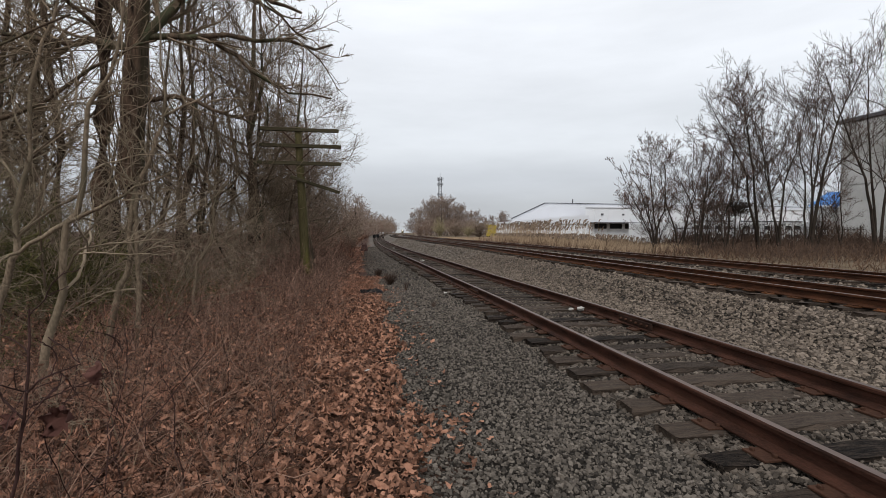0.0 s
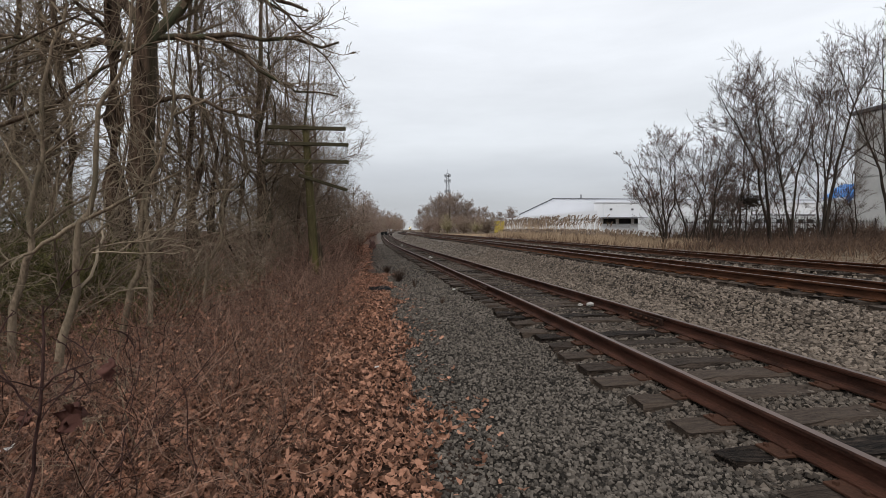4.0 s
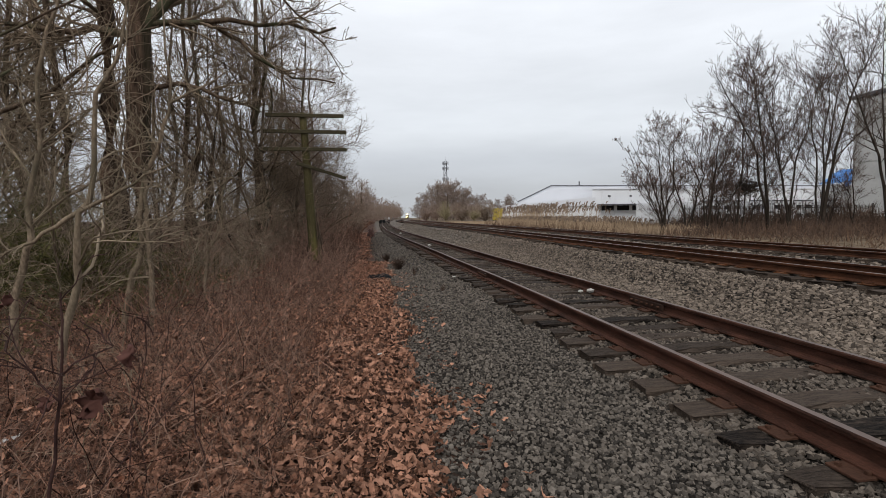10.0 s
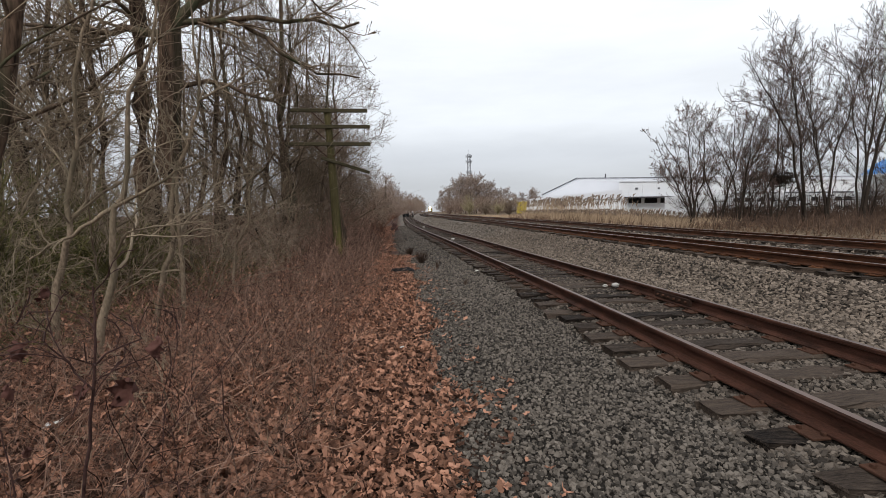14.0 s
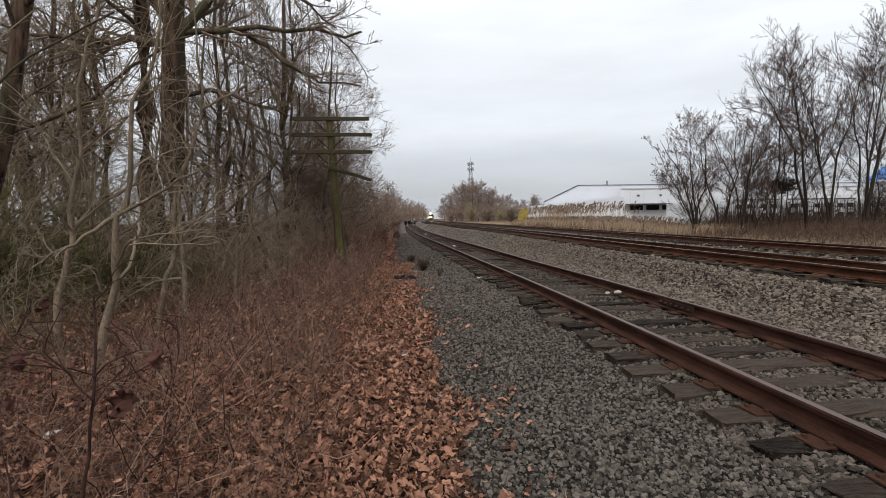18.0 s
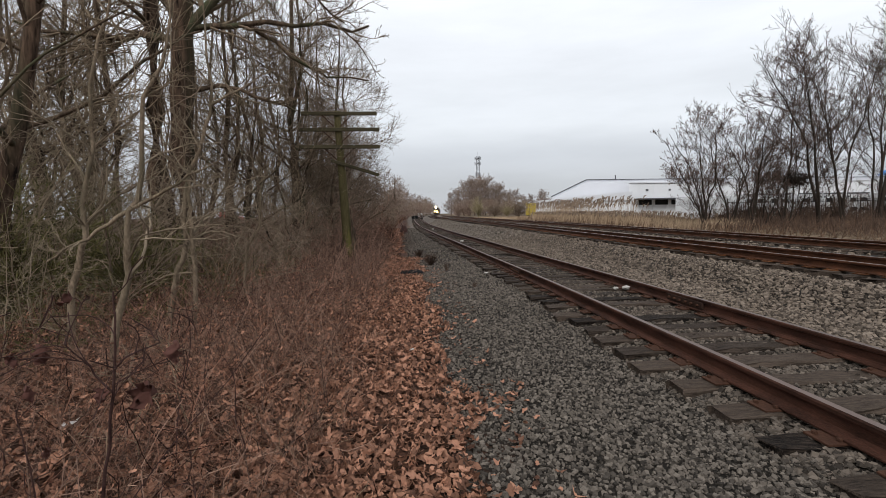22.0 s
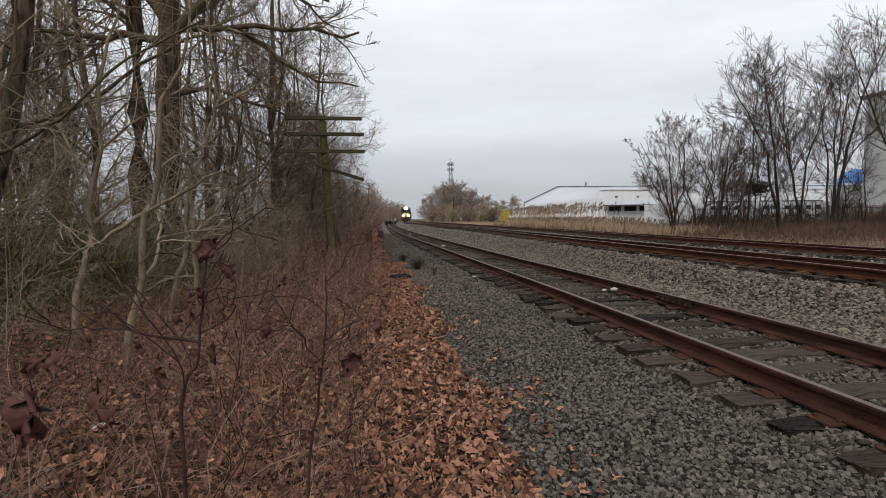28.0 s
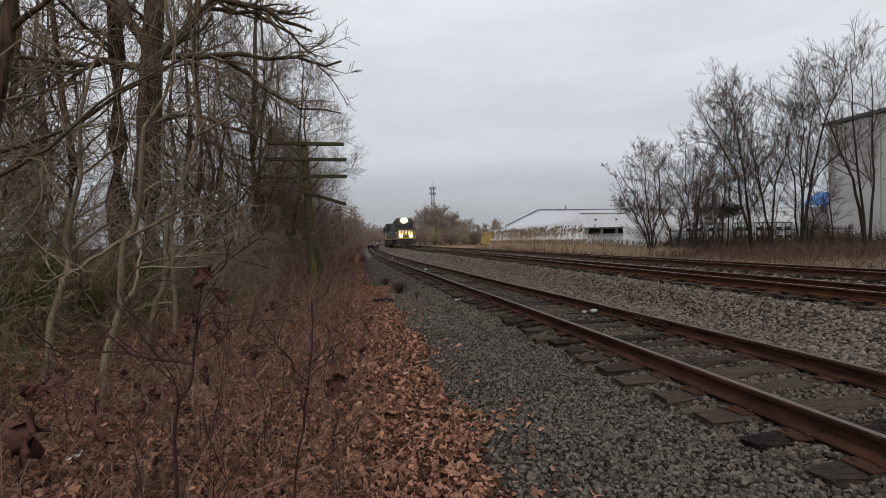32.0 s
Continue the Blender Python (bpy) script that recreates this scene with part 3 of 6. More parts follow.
stones("path_gravel", "small grey gravel on the path beside the track", M_PATHSTONE, -3.2, -1.05, 1.3, 16, 58000, 0.012, 0.031, 11, power=2.0)
stones("path_gravel_far", "grey gravel farther along the path", M_PATHSTONE, -3.2, -1.2, 8.5, 55, 15000, 0.022, 0.05, 15, power=1.35)
stones("siding_ballast", "grey broken stone between the siding's ties", M_STONE, -1.25, 1.4, 1.6, 28, 46000, 0.017, 0.042, 12, power=2.2)
stones("slope_ballast", "light grey broken stone on the slope between the tracks", M_MAINSTONE, 1.3, 3.75, 2.0, 30, 46000, 0.023, 0.054, 13, power=1.9)
stones("slope_ballast_far", "grey broken stone between the tracks farther on", M_FARSTONE, 1.2, 3.9, 27, 80, 4500, 0.06, 0.12, 16, power=1.2)
stones("main_ballast", "light grey broken stone between the main line rails", M_MAINSTONE, 3.7, 10.9, 4, 45, 8500, 0.045, 0.09, 14, power=1.3)


def leaf_shapes():
    """Lobed, slightly curled leaves: a fan about the middle."""
    out = []
    half = ((0.0, 0.03), (0.2, 0.17), (0.33, 0.13), (0.52, 0.27), (0.68, 0.16), (0.84, 0.18), (1.0, 0.02))
    for s in range(10):
        g = np.random.default_rng(s + 70)
        ring = [(t, -w) for t, w in half] + [(t, w) for t, w in half[-2:0:-1]]
        p = np.array(ring) + g.normal(0, 0.045, (len(ring), 2))
        x, y = p[:, 0] - 0.5, p[:, 1] * g.uniform(0.7, 1.25)
        z = g.uniform(0.0, 3.4) * y**2 + g.uniform(-0.6, 1.4) * x**2 + g.normal(0, 0.07, len(p))
        v = np.concatenate([np.stack([x, y, z], 1), [(0.05, 0.0, -0.02)]])
        k = np.arange(len(p))
        out.append((v, np.stack([k, np.roll(k, -1), np.full(len(p), len(p))], 1)))
    return out


LEAVES = leaf_shapes()


def leaf_litter(name, label, x0, x1, y0, y1, n, lo, hi, seed, lift=0.02, power=1.8, mat=None, tilt=0.5, rise=0.03):
    g = np.random.default_rng(seed)
    y = y0 + (y1 - y0) * g.uniform(0, 1, n) ** power
    edge = 0.22 * np.sin(y * 1.9) + 0.15 * np.sin(y * 4.7 + 1)
    x = g.uniform(x0, x1, n) + edge * (g.uniform(0, 1, n))
    s = g.uniform(lo, hi, n)
    z = ground_z(x, y) + lift + rise * g.uniform(0, 1, n) ** 1.5
    v, f = scatter(LEAVES, np.stack([x, y, z], 1), spin(g, n, tilt), s, g.integers(0, len(LEAVES), n))
    tagged(new(name, mesh_of(name, v, f, mat or M_LEAF)), label, "leaves", kind="stuff")


leaf_litter("leaf_litter", "fallen reddish-brown oak leaves along the path's edge", -5.0, -3.05, 1.2, 18, 23000, 0.032, 0.108, 21, tilt=0.62)
leaf_litter("stray_leaves", "scattered brown leaves on the gravel", -3.1, -2.5, 2, 14, 260, 0.04, 0.10, 22, lift=0.03, tilt=0.3)
leaf_litter("brush_leaves", "fallen brown leaves between the brush stems", -9.5, -4.7, 1.2, 9, 17000, 0.04, 0.115, 25, power=1.3, tilt=0.55)
leaf_litter("caught_leaves", "small withered leaves caught in the brush", -8.8, -4.0, 1.8, 13, 5200, 0.025, 0.065, 27, power=1.1, tilt=1.0, rise=0.45)
leaf_litter("far_leaves", "fallen brown leaves along the far path", -5.7, -3.75, 17, 54, 5200, 0.09, 0.17, 28, power=1.2, tilt=0.36)
leaf_litter("woodland_leaves", "fallen brown leaves under the trees", -13.0, -4.6, 8, 20, 8000, 0.08, 0.15, 23, power=1.1, tilt=0.36)


# Brush: thin woody stems with side twigs.
def brush(name, label, x0, x1, y0, y1, n, h, seed, mat=None, power=1.5, r=0.0035, twigs=3, category="brush", lean=0.25, k=2, sub=0, sway=0.26):
    g = np.random.default_rng(seed)
    y = y0 + (y1 - y0) * g.uniform(0, 1, n) ** power
    x = g.uniform(x0, x1, n) + np.where(y > 25, siding_x(y), 0)
    patch = 0.5 + 0.5 * np.sin(x * 0.9 + 1.7 * np.sin(y * 0.45 + seed)) * np.sin(y * 0.62 + 1.3 * np.sin(x * 0.7) + seed)
    hh = g.uniform(h[0], h[1], n) * (0.5 + 0.75 * patch) * g.uniform(0.6, 1.25, n)
    base = np.stack([x, y, ground_z(x, y) - 0.02], 1)
    d = unit(np.stack([g.normal(0, lean, n), g.normal(0, lean, n), np.ones(n)], 1))
    pts = [base]
    for step in range(4):
        d = unit(d + g.normal(0, sway, (n, 3)) * np.array([1, 1, 0.5]))
        pts.append(pts[-1] + d * (hh / 4)[:, None])
    P = np.stack(pts, 1)
    far = 1 + np.maximum(y - 8, 0)[:, None] * 0.05
    R = r * far * g.uniform(0.6, 1.5, n)[:, None] * np.linspace(1, 0.45, 5)
    pieces = [tubes(P, R, 3)]
    if twigs:
        C, S = grow(P, R, twigs, (0.15, 1.0), (30, 85), (0.3, 0.65), (0.55, 0.85), k, 0.05, 0.28, g, curl=0.15)
        pieces.append(tubes(C, S, 3))
        if sub:
            C, S = grow(C, S, sub, (0.2, 1.0), (30, 75), (0.35, 0.7), (0.6, 0.9), 3, 0.03, 0.3, g, curl=0.15)
            pieces.append(tubes(C, S, 3))
    v, f = join(pieces)
    return tagged(new(name, mesh_of(name, v, f, mat or M_STEM)), label, category, kind="stuff")


M_REDSTEM = material("red_brush_stems", (0.012, 0.005, 0.0035), (0.22, 0.11, 0.074), 0.85, island=0.85, scale=20, bump=0.2)
M_GREYSTEM = material("grey_brown_stems", (0.012, 0.0064, 0.005), (0.25, 0.152, 0.112), 0.85, island=0.85, scale=20, bump=0.2)
M_STRAW = material("straw_stems", (0.07, 0.048, 0.031), (0.27, 0.19, 0.128), 0.85, island=0.6, scale=20, bump=0.1)
M_IVY = material("olive_undergrowth", (0.03, 0.03, 0.011), (0.15, 0.132, 0.05), 0.7, island=0.7, scale=20, bump=0.2)
leaf_litter("ground_ivy", "low olive-green ground cover under the trees", -17.0, -7.4, 5.5, 18, 9000, 0.05, 0.11, 24, lift=0.05, power=1.2, mat=M_IVY, tilt=0.7)
brush("olive_brush", "olive-brown vines and undergrowth under the trees", -20, -7.0, 6, 20, 1600, (0.4, 1.5), 37, M_IVY, power=1.1, r=0.006, twigs=4, lean=0.6)
brush("brush_near", "tangle of thin reddish-brown stems", -9.0, -4.0, 1.9, 12, 1600, (0.2, 0.75), 31, M_REDSTEM, power=1.0, r=0.0034, twigs=5, lean=0.5, k=4, sub=3, sway=0.36)
brush("brush_front", "crooked dark twigs of low brush beside the path", -7.6, -4.05, 1.5, 6.0, 620, (0.3, 0.8), 39, M_GREYSTEM, power=1.0, r=0.0032, twigs=6, lean=0.6, k=4, sub=3, sway=0.4)
brush("brush_sprigs", "single crooked twigs standing in the fallen leaves", -4.3, -3.5, 2.2, 14, 170, (0.15, 0.5), 44, M_REDSTEM, power=1.2, r=0.003, twigs=5, lean=0.5, k=4, sub=2, sway=0.36)
brush("brush_tangle", "dry arching stems crossing in the brush", -9.5, -3.95, 1.7, 12, 1100, (0.5, 1.3), 35, M_STEM, power=1.1, r=0.0036, twigs=5, lean=1.1, k=5, sub=2, sway=0.34)
brush("straw", "dry straw-coloured grass between the stems", -8.5, -3.9, 1.8, 10, 550, (0.15, 0.5), 36, M_STRAW, power=1.2, r=0.0026, twigs=0, lean=0.9, category="grass")
brush("brush_edge", "thin reddish-brown stems at the path's edge", -6.8, -4.25, 5, 32, 2600, (0.35, 0.95), 32, M_GREYSTEM, power=1.1, r=0.004, twigs=5, lean=0.45, k=3, sub=2, sway=0.34)
brush("brush_wood", "reddish-brown undergrowth below the trees", -24, -5.5, 7, 50, 2400, (0.5, 1.6), 33, power=1.1, r=0.0045, twigs=4, k=4, sub=2, lean=0.5, sway=0.34)
brush("brush_thicket", "dense leafless thicket round the telegraph pole", -10.5, -4.9, 14, 40, 900, (1.0, 2.8), 38, M_STEM, power=1.0, r=0.0048, twigs=6, k=4, sub=3, lean=0.45, sway=0.3)
brush("brush_far", "reddish-brown undergrowth along the siding", -13, -3.6, 28, 150, 3600, (0.9, 2.4), 34, M_REDSTEM, power=1.2, r=0.005)


# The telegraph pole with three straight crossarms and one that hangs askew.
def telegraph_pole():
    root = hold("telegraph_pole", (-5.56, 17.35, -0.2), label="old mossy wooden telegraph pole with weathered crossarms", category="telegraph pole")
    s = np.linspace(0, 1, 9)
    P = np.stack([-0.27 * s, 0 * s, -0.3 + 5.6 * s], 1)[None]
    v, q = tubes(P, np.linspace(0.18, 0.115, 9)[None], 14)
    cap = np.arange(8 * 14, 9 * 14)[None]
    child("pole", mesh_of("pole", v, [q, cap], M_MOSSPOLE, smooth=True), root)
    for z, x0, x1 in ((5.2, -1.5, 1.13), (4.65, -1.58, 1.21), (4.05, -1.64, 1.21)):
        bm = boxed((x0, -0.2, z - 0.06), (x1, -0.1, z + 0.06), 0.012)
        arm = part("crossarm", bm, M_ARM, root, "mossy timber crossarm")
        c = -0.27 * z / 5.3
        for side in (-1, 1):
            b = rod(bmesh.new(), (c + side * 0.1, -0.155, z - 0.45), (c + side * 0.52, -0.155, z - 0.05), 0.016, n=6)
            part("brace", b, M_RUST, arm, "thin iron brace")
    m = pose(-0.2, -0.16, 3.48, 0, 17.5, 0)
    part("fallen_crossarm", box(bmesh.new(), (-0.32, -0.05, -0.055), (1.42, 0.05, 0.055), 0.012, m), M_ARM, root, "loose crossarm hanging askew")
    for x, y, dx, h in ((0.32, -0.05, -0.2, 1.5), (-0.3, 0.05, 0.15, 1.2), (0.22, -0.16, -0.12, 1.9), (-0.2, -0.18, 0.12, 1.0)):
        p = np.array([[(x, y, -0.1), (x + dx * 0.4, y * 0.8, h * 0.5), (x + dx, y * 0.7, h)]])
        v, q = tubes(p, np.array([[0.05, 0.04, 0.02]]), 6)
        child("vine", mesh_of("vine", v, [q], M_BARK, smooth=True), root, "bare climbing vine")


telegraph_pole()

# Woods on the near side.
OAK = "tall leafless tree with dark furrowed bark"
BIG_LIMBS = [(0.09, [(-8.75, 12.4, 5.95), (-8.5, 12.5, 6.08), (-7.88, 12.65, 6.18), (-6.85, 12.65, 6.21), (-5.93, 12.65, 6.14), (-4.98, 12.65, 6.1), (-4.31, 12.65, 6.22)]),
             (0.075, [(-8.8, 12.4, 4.4), (-8.6, 12.5, 4.59), (-8.03, 12.65, 4.69), (-7.27, 12.65, 4.55), (-6.62, 12.65, 4.27), (-6.2, 12.65, 4.1)]),
             (0.15, [(-8.75, 12.4, 5.8), (-8.51, 12.5, 6.27), (-8.0, 12.65, 6.84), (-7.61, 12.65, 7.35), (-6.9, 12.7, 8.4), (-5.8, 12.8, 9.3)]),
             (0.06, [(-7.25, 12.65, 6.18), (-6.6, 12.65, 5.74), (-5.9, 12.65, 5.23), (-5.3, 12.65, 4.92), (-4.34, 12.65, 4.86)]),
             (0.15, [(-8.8, 12.4, 6.2), (-9.4, 12.6, 7.2), (-10.0, 12.8, 8.6), (-10.3, 13, 10.5)]),
             (0.10, [(-8.3, 12.4, 7.6), (-7.2, 12.4, 7.5), (-6.3, 12.35, 7.35), (-5.69, 12.2, 6.95), (-5.0, 12.2, 6.75)]),
             (0.1, [(-8.95, 12.4, 5.75), (-9.64, 12.5, 5.85), (-10.26, 12.5, 5.88), (-10.95, 12.5, 5.91), (-11.63, 12.5, 5.94), (-12.7, 12.6, 6.2)]),
             (0.05, [(-7.6, 12.65, 7.35), (-6.6, 12.5, 7.3), (-5.6, 12.4, 6.9), (-4.9, 12.4, 6.2)])]
BIG_OAK = tree((-8.97, 12.4, -0.1), "large leafless tree with a thick dark furrowed trunk", 16, 0.41, (0.7, 0.2), 101, 9, 0.74,
     fork=BIG_LIMBS, mats=(M_OAKBARK, M_BARK, M_TWIG), levels=(11, 6, 4), bare=(0.28, 0.5), limb_len=(0.22, 0.4))
for k in range(9):
    g = np.random.default_rng(140 + k)
    z = np.linspace(0.0, g.uniform(3.0, 6.5), 22)
    a = g.uniform(3.6, 6.2) + np.cumsum(g.normal(0, 0.13, 22))
    r = 0.43 - 0.012 * z + np.abs(np.cumsum(g.normal(0, 0.012, 22))) + 0.16 * np.clip(0.6 - z, 0, 1)
    line = np.stack([np.cos(a) * r + 0.02 * z, np.sin(a) * r, z - 0.1], 1)
    v, q = tubes(line[None], np.linspace(g.uniform(0.014, 0.03), 0.006, 22)[None], 6)
    child("vine", mesh_of("vine", v, [q], M_BARK, smooth=True), BIG_OAK, "bare woody vine climbing the trunk")
tree((-9.62, 8.0, -0.1), "leafless tree with a stout brown trunk in the understory", 11, 0.185, (1.5, 0.2), 115, 15, 0.34, mats=(M_OAKBARK, M_BARK, M_TWIG), levels=(6, 4, 3), limb_len=(0.22, 0.4))
TALL = [tree((-10.3, 13.9, -0.1), OAK, 16, 0.37, (0.1, 0.0), 102, 13, 0.66, mats=(M_OAKBARK, M_BARK, M_TWIG), levels=(6, 4, 3), limb_len=(0.2, 0.38)),
        tree((-12.0, 15.0, -0.1), OAK, 14, 0.16, (-0.6, 0.3), 103, 15, 0.5, levels=(6, 4, 3), limb_len=(0.2, 0.38)),
        tree((-10.2, 18.5, -0.1), OAK, 14, 0.15, (0.3, 0.3), 104, 15, 0.5, levels=(6, 4, 3), limb_len=(0.22, 0.38)),
        tree((-8.7, 22.5, -0.1), OAK, 14, 0.24, (0.5, 0.0), 105, 16, 0.5, levels=(6, 4, 3), limb_len=(0.25, 0.42))]
M_EDGETWIG = material("edge_tree_twigs", (0.065, 0.047, 0.035), (0.28, 0.208, 0.152), 0.9, island=0.5, scale=6, bump=0.2)
SLIM_LABEL = "straight slim leafless tree with grey-brown bark"
SLIM = [tree((-9.5, 17.35, -0.1), SLIM_LABEL, 13.5, 0.15, (0.2, 0.1), 131, 17, 0.45, levels=(6, 4, 3), limb_len=(0.14, 0.3), name="slim_tree"),
        tree((-13.3, 15.35, -0.1), SLIM_LABEL, 13, 0.16, (-0.4, 0.1), 132, 17, 0.45, levels=(6, 4, 3), limb_len=(0.14, 0.3), name="slim_tree"),
        tree((-8.24, 21.35, -0.1), SLIM_LABEL, 13, 0.17, (0.3, 0.0), 133, 17, 0.45, levels=(6, 4, 3), limb_len=(0.14, 0.3), name="slim_tree")]
EDGE = [tree((-7.1, 24.2, -0.15), "twiggy leafless tree at the edge of the wood", 10.6, 0.15, (0.6, 0.0), 121, 24, 0.26, levels=(8, 6, 4), limb_len=(0.25, 0.42), twig=0.006, mats=(M_BARK, M_BARK, M_EDGETWIG), name="edge_tree", up=0.12),
        tree((-7.2, 29.0, -0.15), "twiggy leafless tree at the edge of the wood", 10.8, 0.17, (0.3, 0.2), 122, 24, 0.26, levels=(8, 6, 4), limb_len=(0.25, 0.42), twig=0.007, mats=(M_BARK, M_BARK, M_EDGETWIG), name="edge_tree", up=0.12)]
THIN = [tree((-9.9, 20.3, -0.1), "slender leafless tree among the taller trees", 10, 0.09, (0.2, 0.1), 111, 11, 0.36, levels=(5, 4), limb_len=(0.2, 0.4), name="slender_tree"),
        tree((-7.6, 14.6, -0.1), "slender leafless tree among the taller trees", 8, 0.06, (-0.5, 0.1), 112, 11, 0.34, levels=(5, 4), limb_len=(0.25, 0.45), name="slender_tree"),
        tree((-12.4, 11.0, -0.1), "slender leafless tree among the taller trees", 9, 0.055, (0.7, -0.2), 113, 11, 0.34, levels=(5, 4), limb_len=(0.25, 0.45), name="slender_tree")]


def plant(kinds, x, y, s, g):
    c = copy_thing(kinds[int(g.integers(len(kinds)))], pose(x, y, float(ground_z(x, y)) - 0.05, 0, 0, g.uniform(0, 360)))
    c.scale = (s, s, s)


def wood():
    g = np.random.default_rng(55)
    placed = [(o.location.x, o.location.y) for o in TALL + THIN + EDGE + SLIM] + [(-8.95, 12.4)]
    for x, y, s in ((-8.1, 34, 0.88), (-8.8, 42, 0.85), (-9.4, 52, 0.8), (-9.3, 26.5, 1.0)):
        plant(EDGE, x, y, s, g)
        placed.append((x, y))
    for x, y, s in ((-14.8, 15.8, 1.0), (-12.9, 13.2, 0.9), (-14.6, 18.4, 1.0), (-16.6, 15.4, 1.0), (-17.5, 18.5, 1.0), (-15.5, 19.35, 1.05), (-11.4, 20.35, 0.9), (-9.56, 19.35, 0.85), (-10.55, 24.35, 1.0), (-10.56, 27.35, 1.0), (-8.3, 23.4, 0.9), (-7.87, 27.35, 0.9), (-17.0, 22.3, 1.0)):
        plant(SLIM, x, y, s, g)
        placed.append((x, y))
    for x, y, s in ((-9.6, 32, 1.0),):
        plant(TALL, x, y, s, g)
        placed.append((x, y))
    for kinds, want, x0, x1, y0, y1, gap, lo, hi in ((TALL, 7, -30, -10.5, 24, 80, 16.0, 0.8, 1.05), (THIN, 15, -26, -7.2, 14, 60, 3.0, 0.6, 1.0)):
        count = 0
        while count < want:
            y = y0 + (y1 - y0) * g.uniform() ** 1.5
            x = x1 - (x1 - x0) * g.uniform() ** 1.3 + float(siding_x(y))
            if any((x - a) ** 2 + (y - b) ** 2 < gap for a, b in placed):
                continue
            placed.append((x, y))
            plant(kinds, x, y, g.uniform(lo, hi), g)
            count += 1


wood()

# Pale crooked saplings close to the path.
def sapling(name, label, stations, r0, r1, seed, mats, n=(9, 4), twig=0.003, ln=(0.25, 0.45), side=(), fine=3):
    g = np.random.default_rng(seed)
    root = hold(name, stations[0], label=label, category="sapling")
    base = np.array(stations[0])
    P = np.array(stations, float) - base
    s = np.linspace(0, len(P) - 1, 17)
    p = np.stack([smooth(s, np.arange(len(P)), P[:, j]) for j in range(3)], 1)
    p[1:] += g.normal(size=(16, 3)) * r0 * 0.25
    p, w = p[None], np.linspace(r0, r1, 17)[None] * 0.82
    v, q = tubes(p, w, 9)
    child("trunk", mesh_of("trunk", v, [q], mats[0], smooth=True), root)
    B, W = [], []
    for k, dx, dy, dz, rr in side:
        e = p[0, k] + np.linspace(0, 1, 9)[:, None] * np.array([dx, dy, dz]) + g.normal(size=(9, 3)) * 0.02 * np.linspace(0, 1, 9)[:, None]
        B.append(e)
        W.append(np.linspace(rr, rr * 0.3, 9))
        v, q = tubes(e[None], W[-1][None], 7)
        child("branch", mesh_of("branch", v, [q], mats[0], smooth=True), root)
    C, R = grow(p, w, n[0], (0.2, 1.0), (35, 80), ln, (0.3, 0.5), 9, 0.06, 0.16, g, curl=0.12)
    if B:
        C2, R2 = grow(np.array(B), np.array(W), 5, (0.2, 1.0), (25, 60), (0.3, 0.5), (0.5, 0.8), 9, 0.06, 0.16, g, curl=0.12)
        C, R = np.concatenate([C, C2]), np.concatenate([R, R2])
    R = np.maximum(R, twig)
    pieces = [tubes(C, R, 5)]
    C, R = grow(C, R, n[1], (0.2, 1.0), (25, 65), (0.35, 0.7), (0.5, 0.8), 7, 0.05, 0.16, g, curl=0.14)
    pieces.append(tubes(C, np.maximum(R, twig * 0.8), 4))
    if fine:
        C, R = grow(C, R, fine, (0.2, 1.0), (25, 65), (0.35, 0.7), (0.5, 0.8), 4, 0.03, 0.16, g, curl=0.14)
        pieces.append(tubes(C, np.maximum(R, twig * 0.6), 3))
    v, q = join(pieces)
    child("crown", mesh_of("crown", v, q, mats[1]), root)
    return root


PALE = "crooked pale-barked sapling at the wood's edge"
M_PALETWIG = material("pale_twigs", (0.07, 0.054, 0.036), (0.30, 0.235, 0.165), 0.85, island=0.4, scale=9, bump=0.2)
sapling("pale_sapling", PALE, [(-6.51, 5.3, -0.24), (-6.48, 5.3, 0.23), (-6.41, 5.3, 0.58), (-6.32, 5.3, 0.87), (-6.31, 5.3, 1.08), (-6.29, 5.3, 1.48), (-6.19, 5.3, 1.64), (-6.11, 5.3, 2.02), (-6.08, 5.3, 2.57), (-5.92, 5.3, 2.86), (-5.82, 5.3, 3.02), (-5.76, 5.3, 3.35), (-5.72, 5.3, 3.67)], 0.05, 0.012, 401, (M_PALE, M_PALETWIG), n=(9, 4), side=((7, 0.95, 0.1, 0.55, 0.02), (7, -0.75, -0.1, -0.5, 0.024), (11, 0.5, 0.2, 0.35, 0.014)))
sapling("pale_sapling", PALE, [(-7.42, 6.05, -0.2), (-7.39, 6.05, 0.54), (-7.24, 6.05, 1.07), (-7.19, 6.05, 1.28), (-7.2, 6.05, 1.63), (-7.06, 6.05, 2.14), (-7.04, 6.05, 2.4), (-6.99, 6.05, 3.17), (-6.85, 6.05, 3.52), (-6.74, 6.05, 3.95)], 0.05, 0.014, 402, (M_PALE, M_PALETWIG), n=(9, 4), side=((10, 0.8, 0.3, 0.8, 0.012), (8, -0.6, 0.2, 0.9, 0.014)))
sapling("pale_sapling", PALE, [(-7.0, 7.3, -0.2), (-6.9, 7.3, 0.19), (-6.78, 7.3, 0.68), (-6.68, 7.3, 0.95), (-6.65, 7.3, 1.38), (-6.62, 7.3, 1.88), (-6.45, 7.3, 2.32), (-6.27, 7.3, 2.81), (-6.17, 7.3, 2.96), (-6.19, 7.3, 3.35), (-6.21, 7.3, 3.92), (-6.23, 7.3, 4.59)], 0.055, 0.012, 403, (M_PALE, M_PALETWIG), n=(9, 4), side=((12, 0.9, 0.2, 0.6, 0.02), (9, -0.5, 0.3, 0.8, 0.014)))
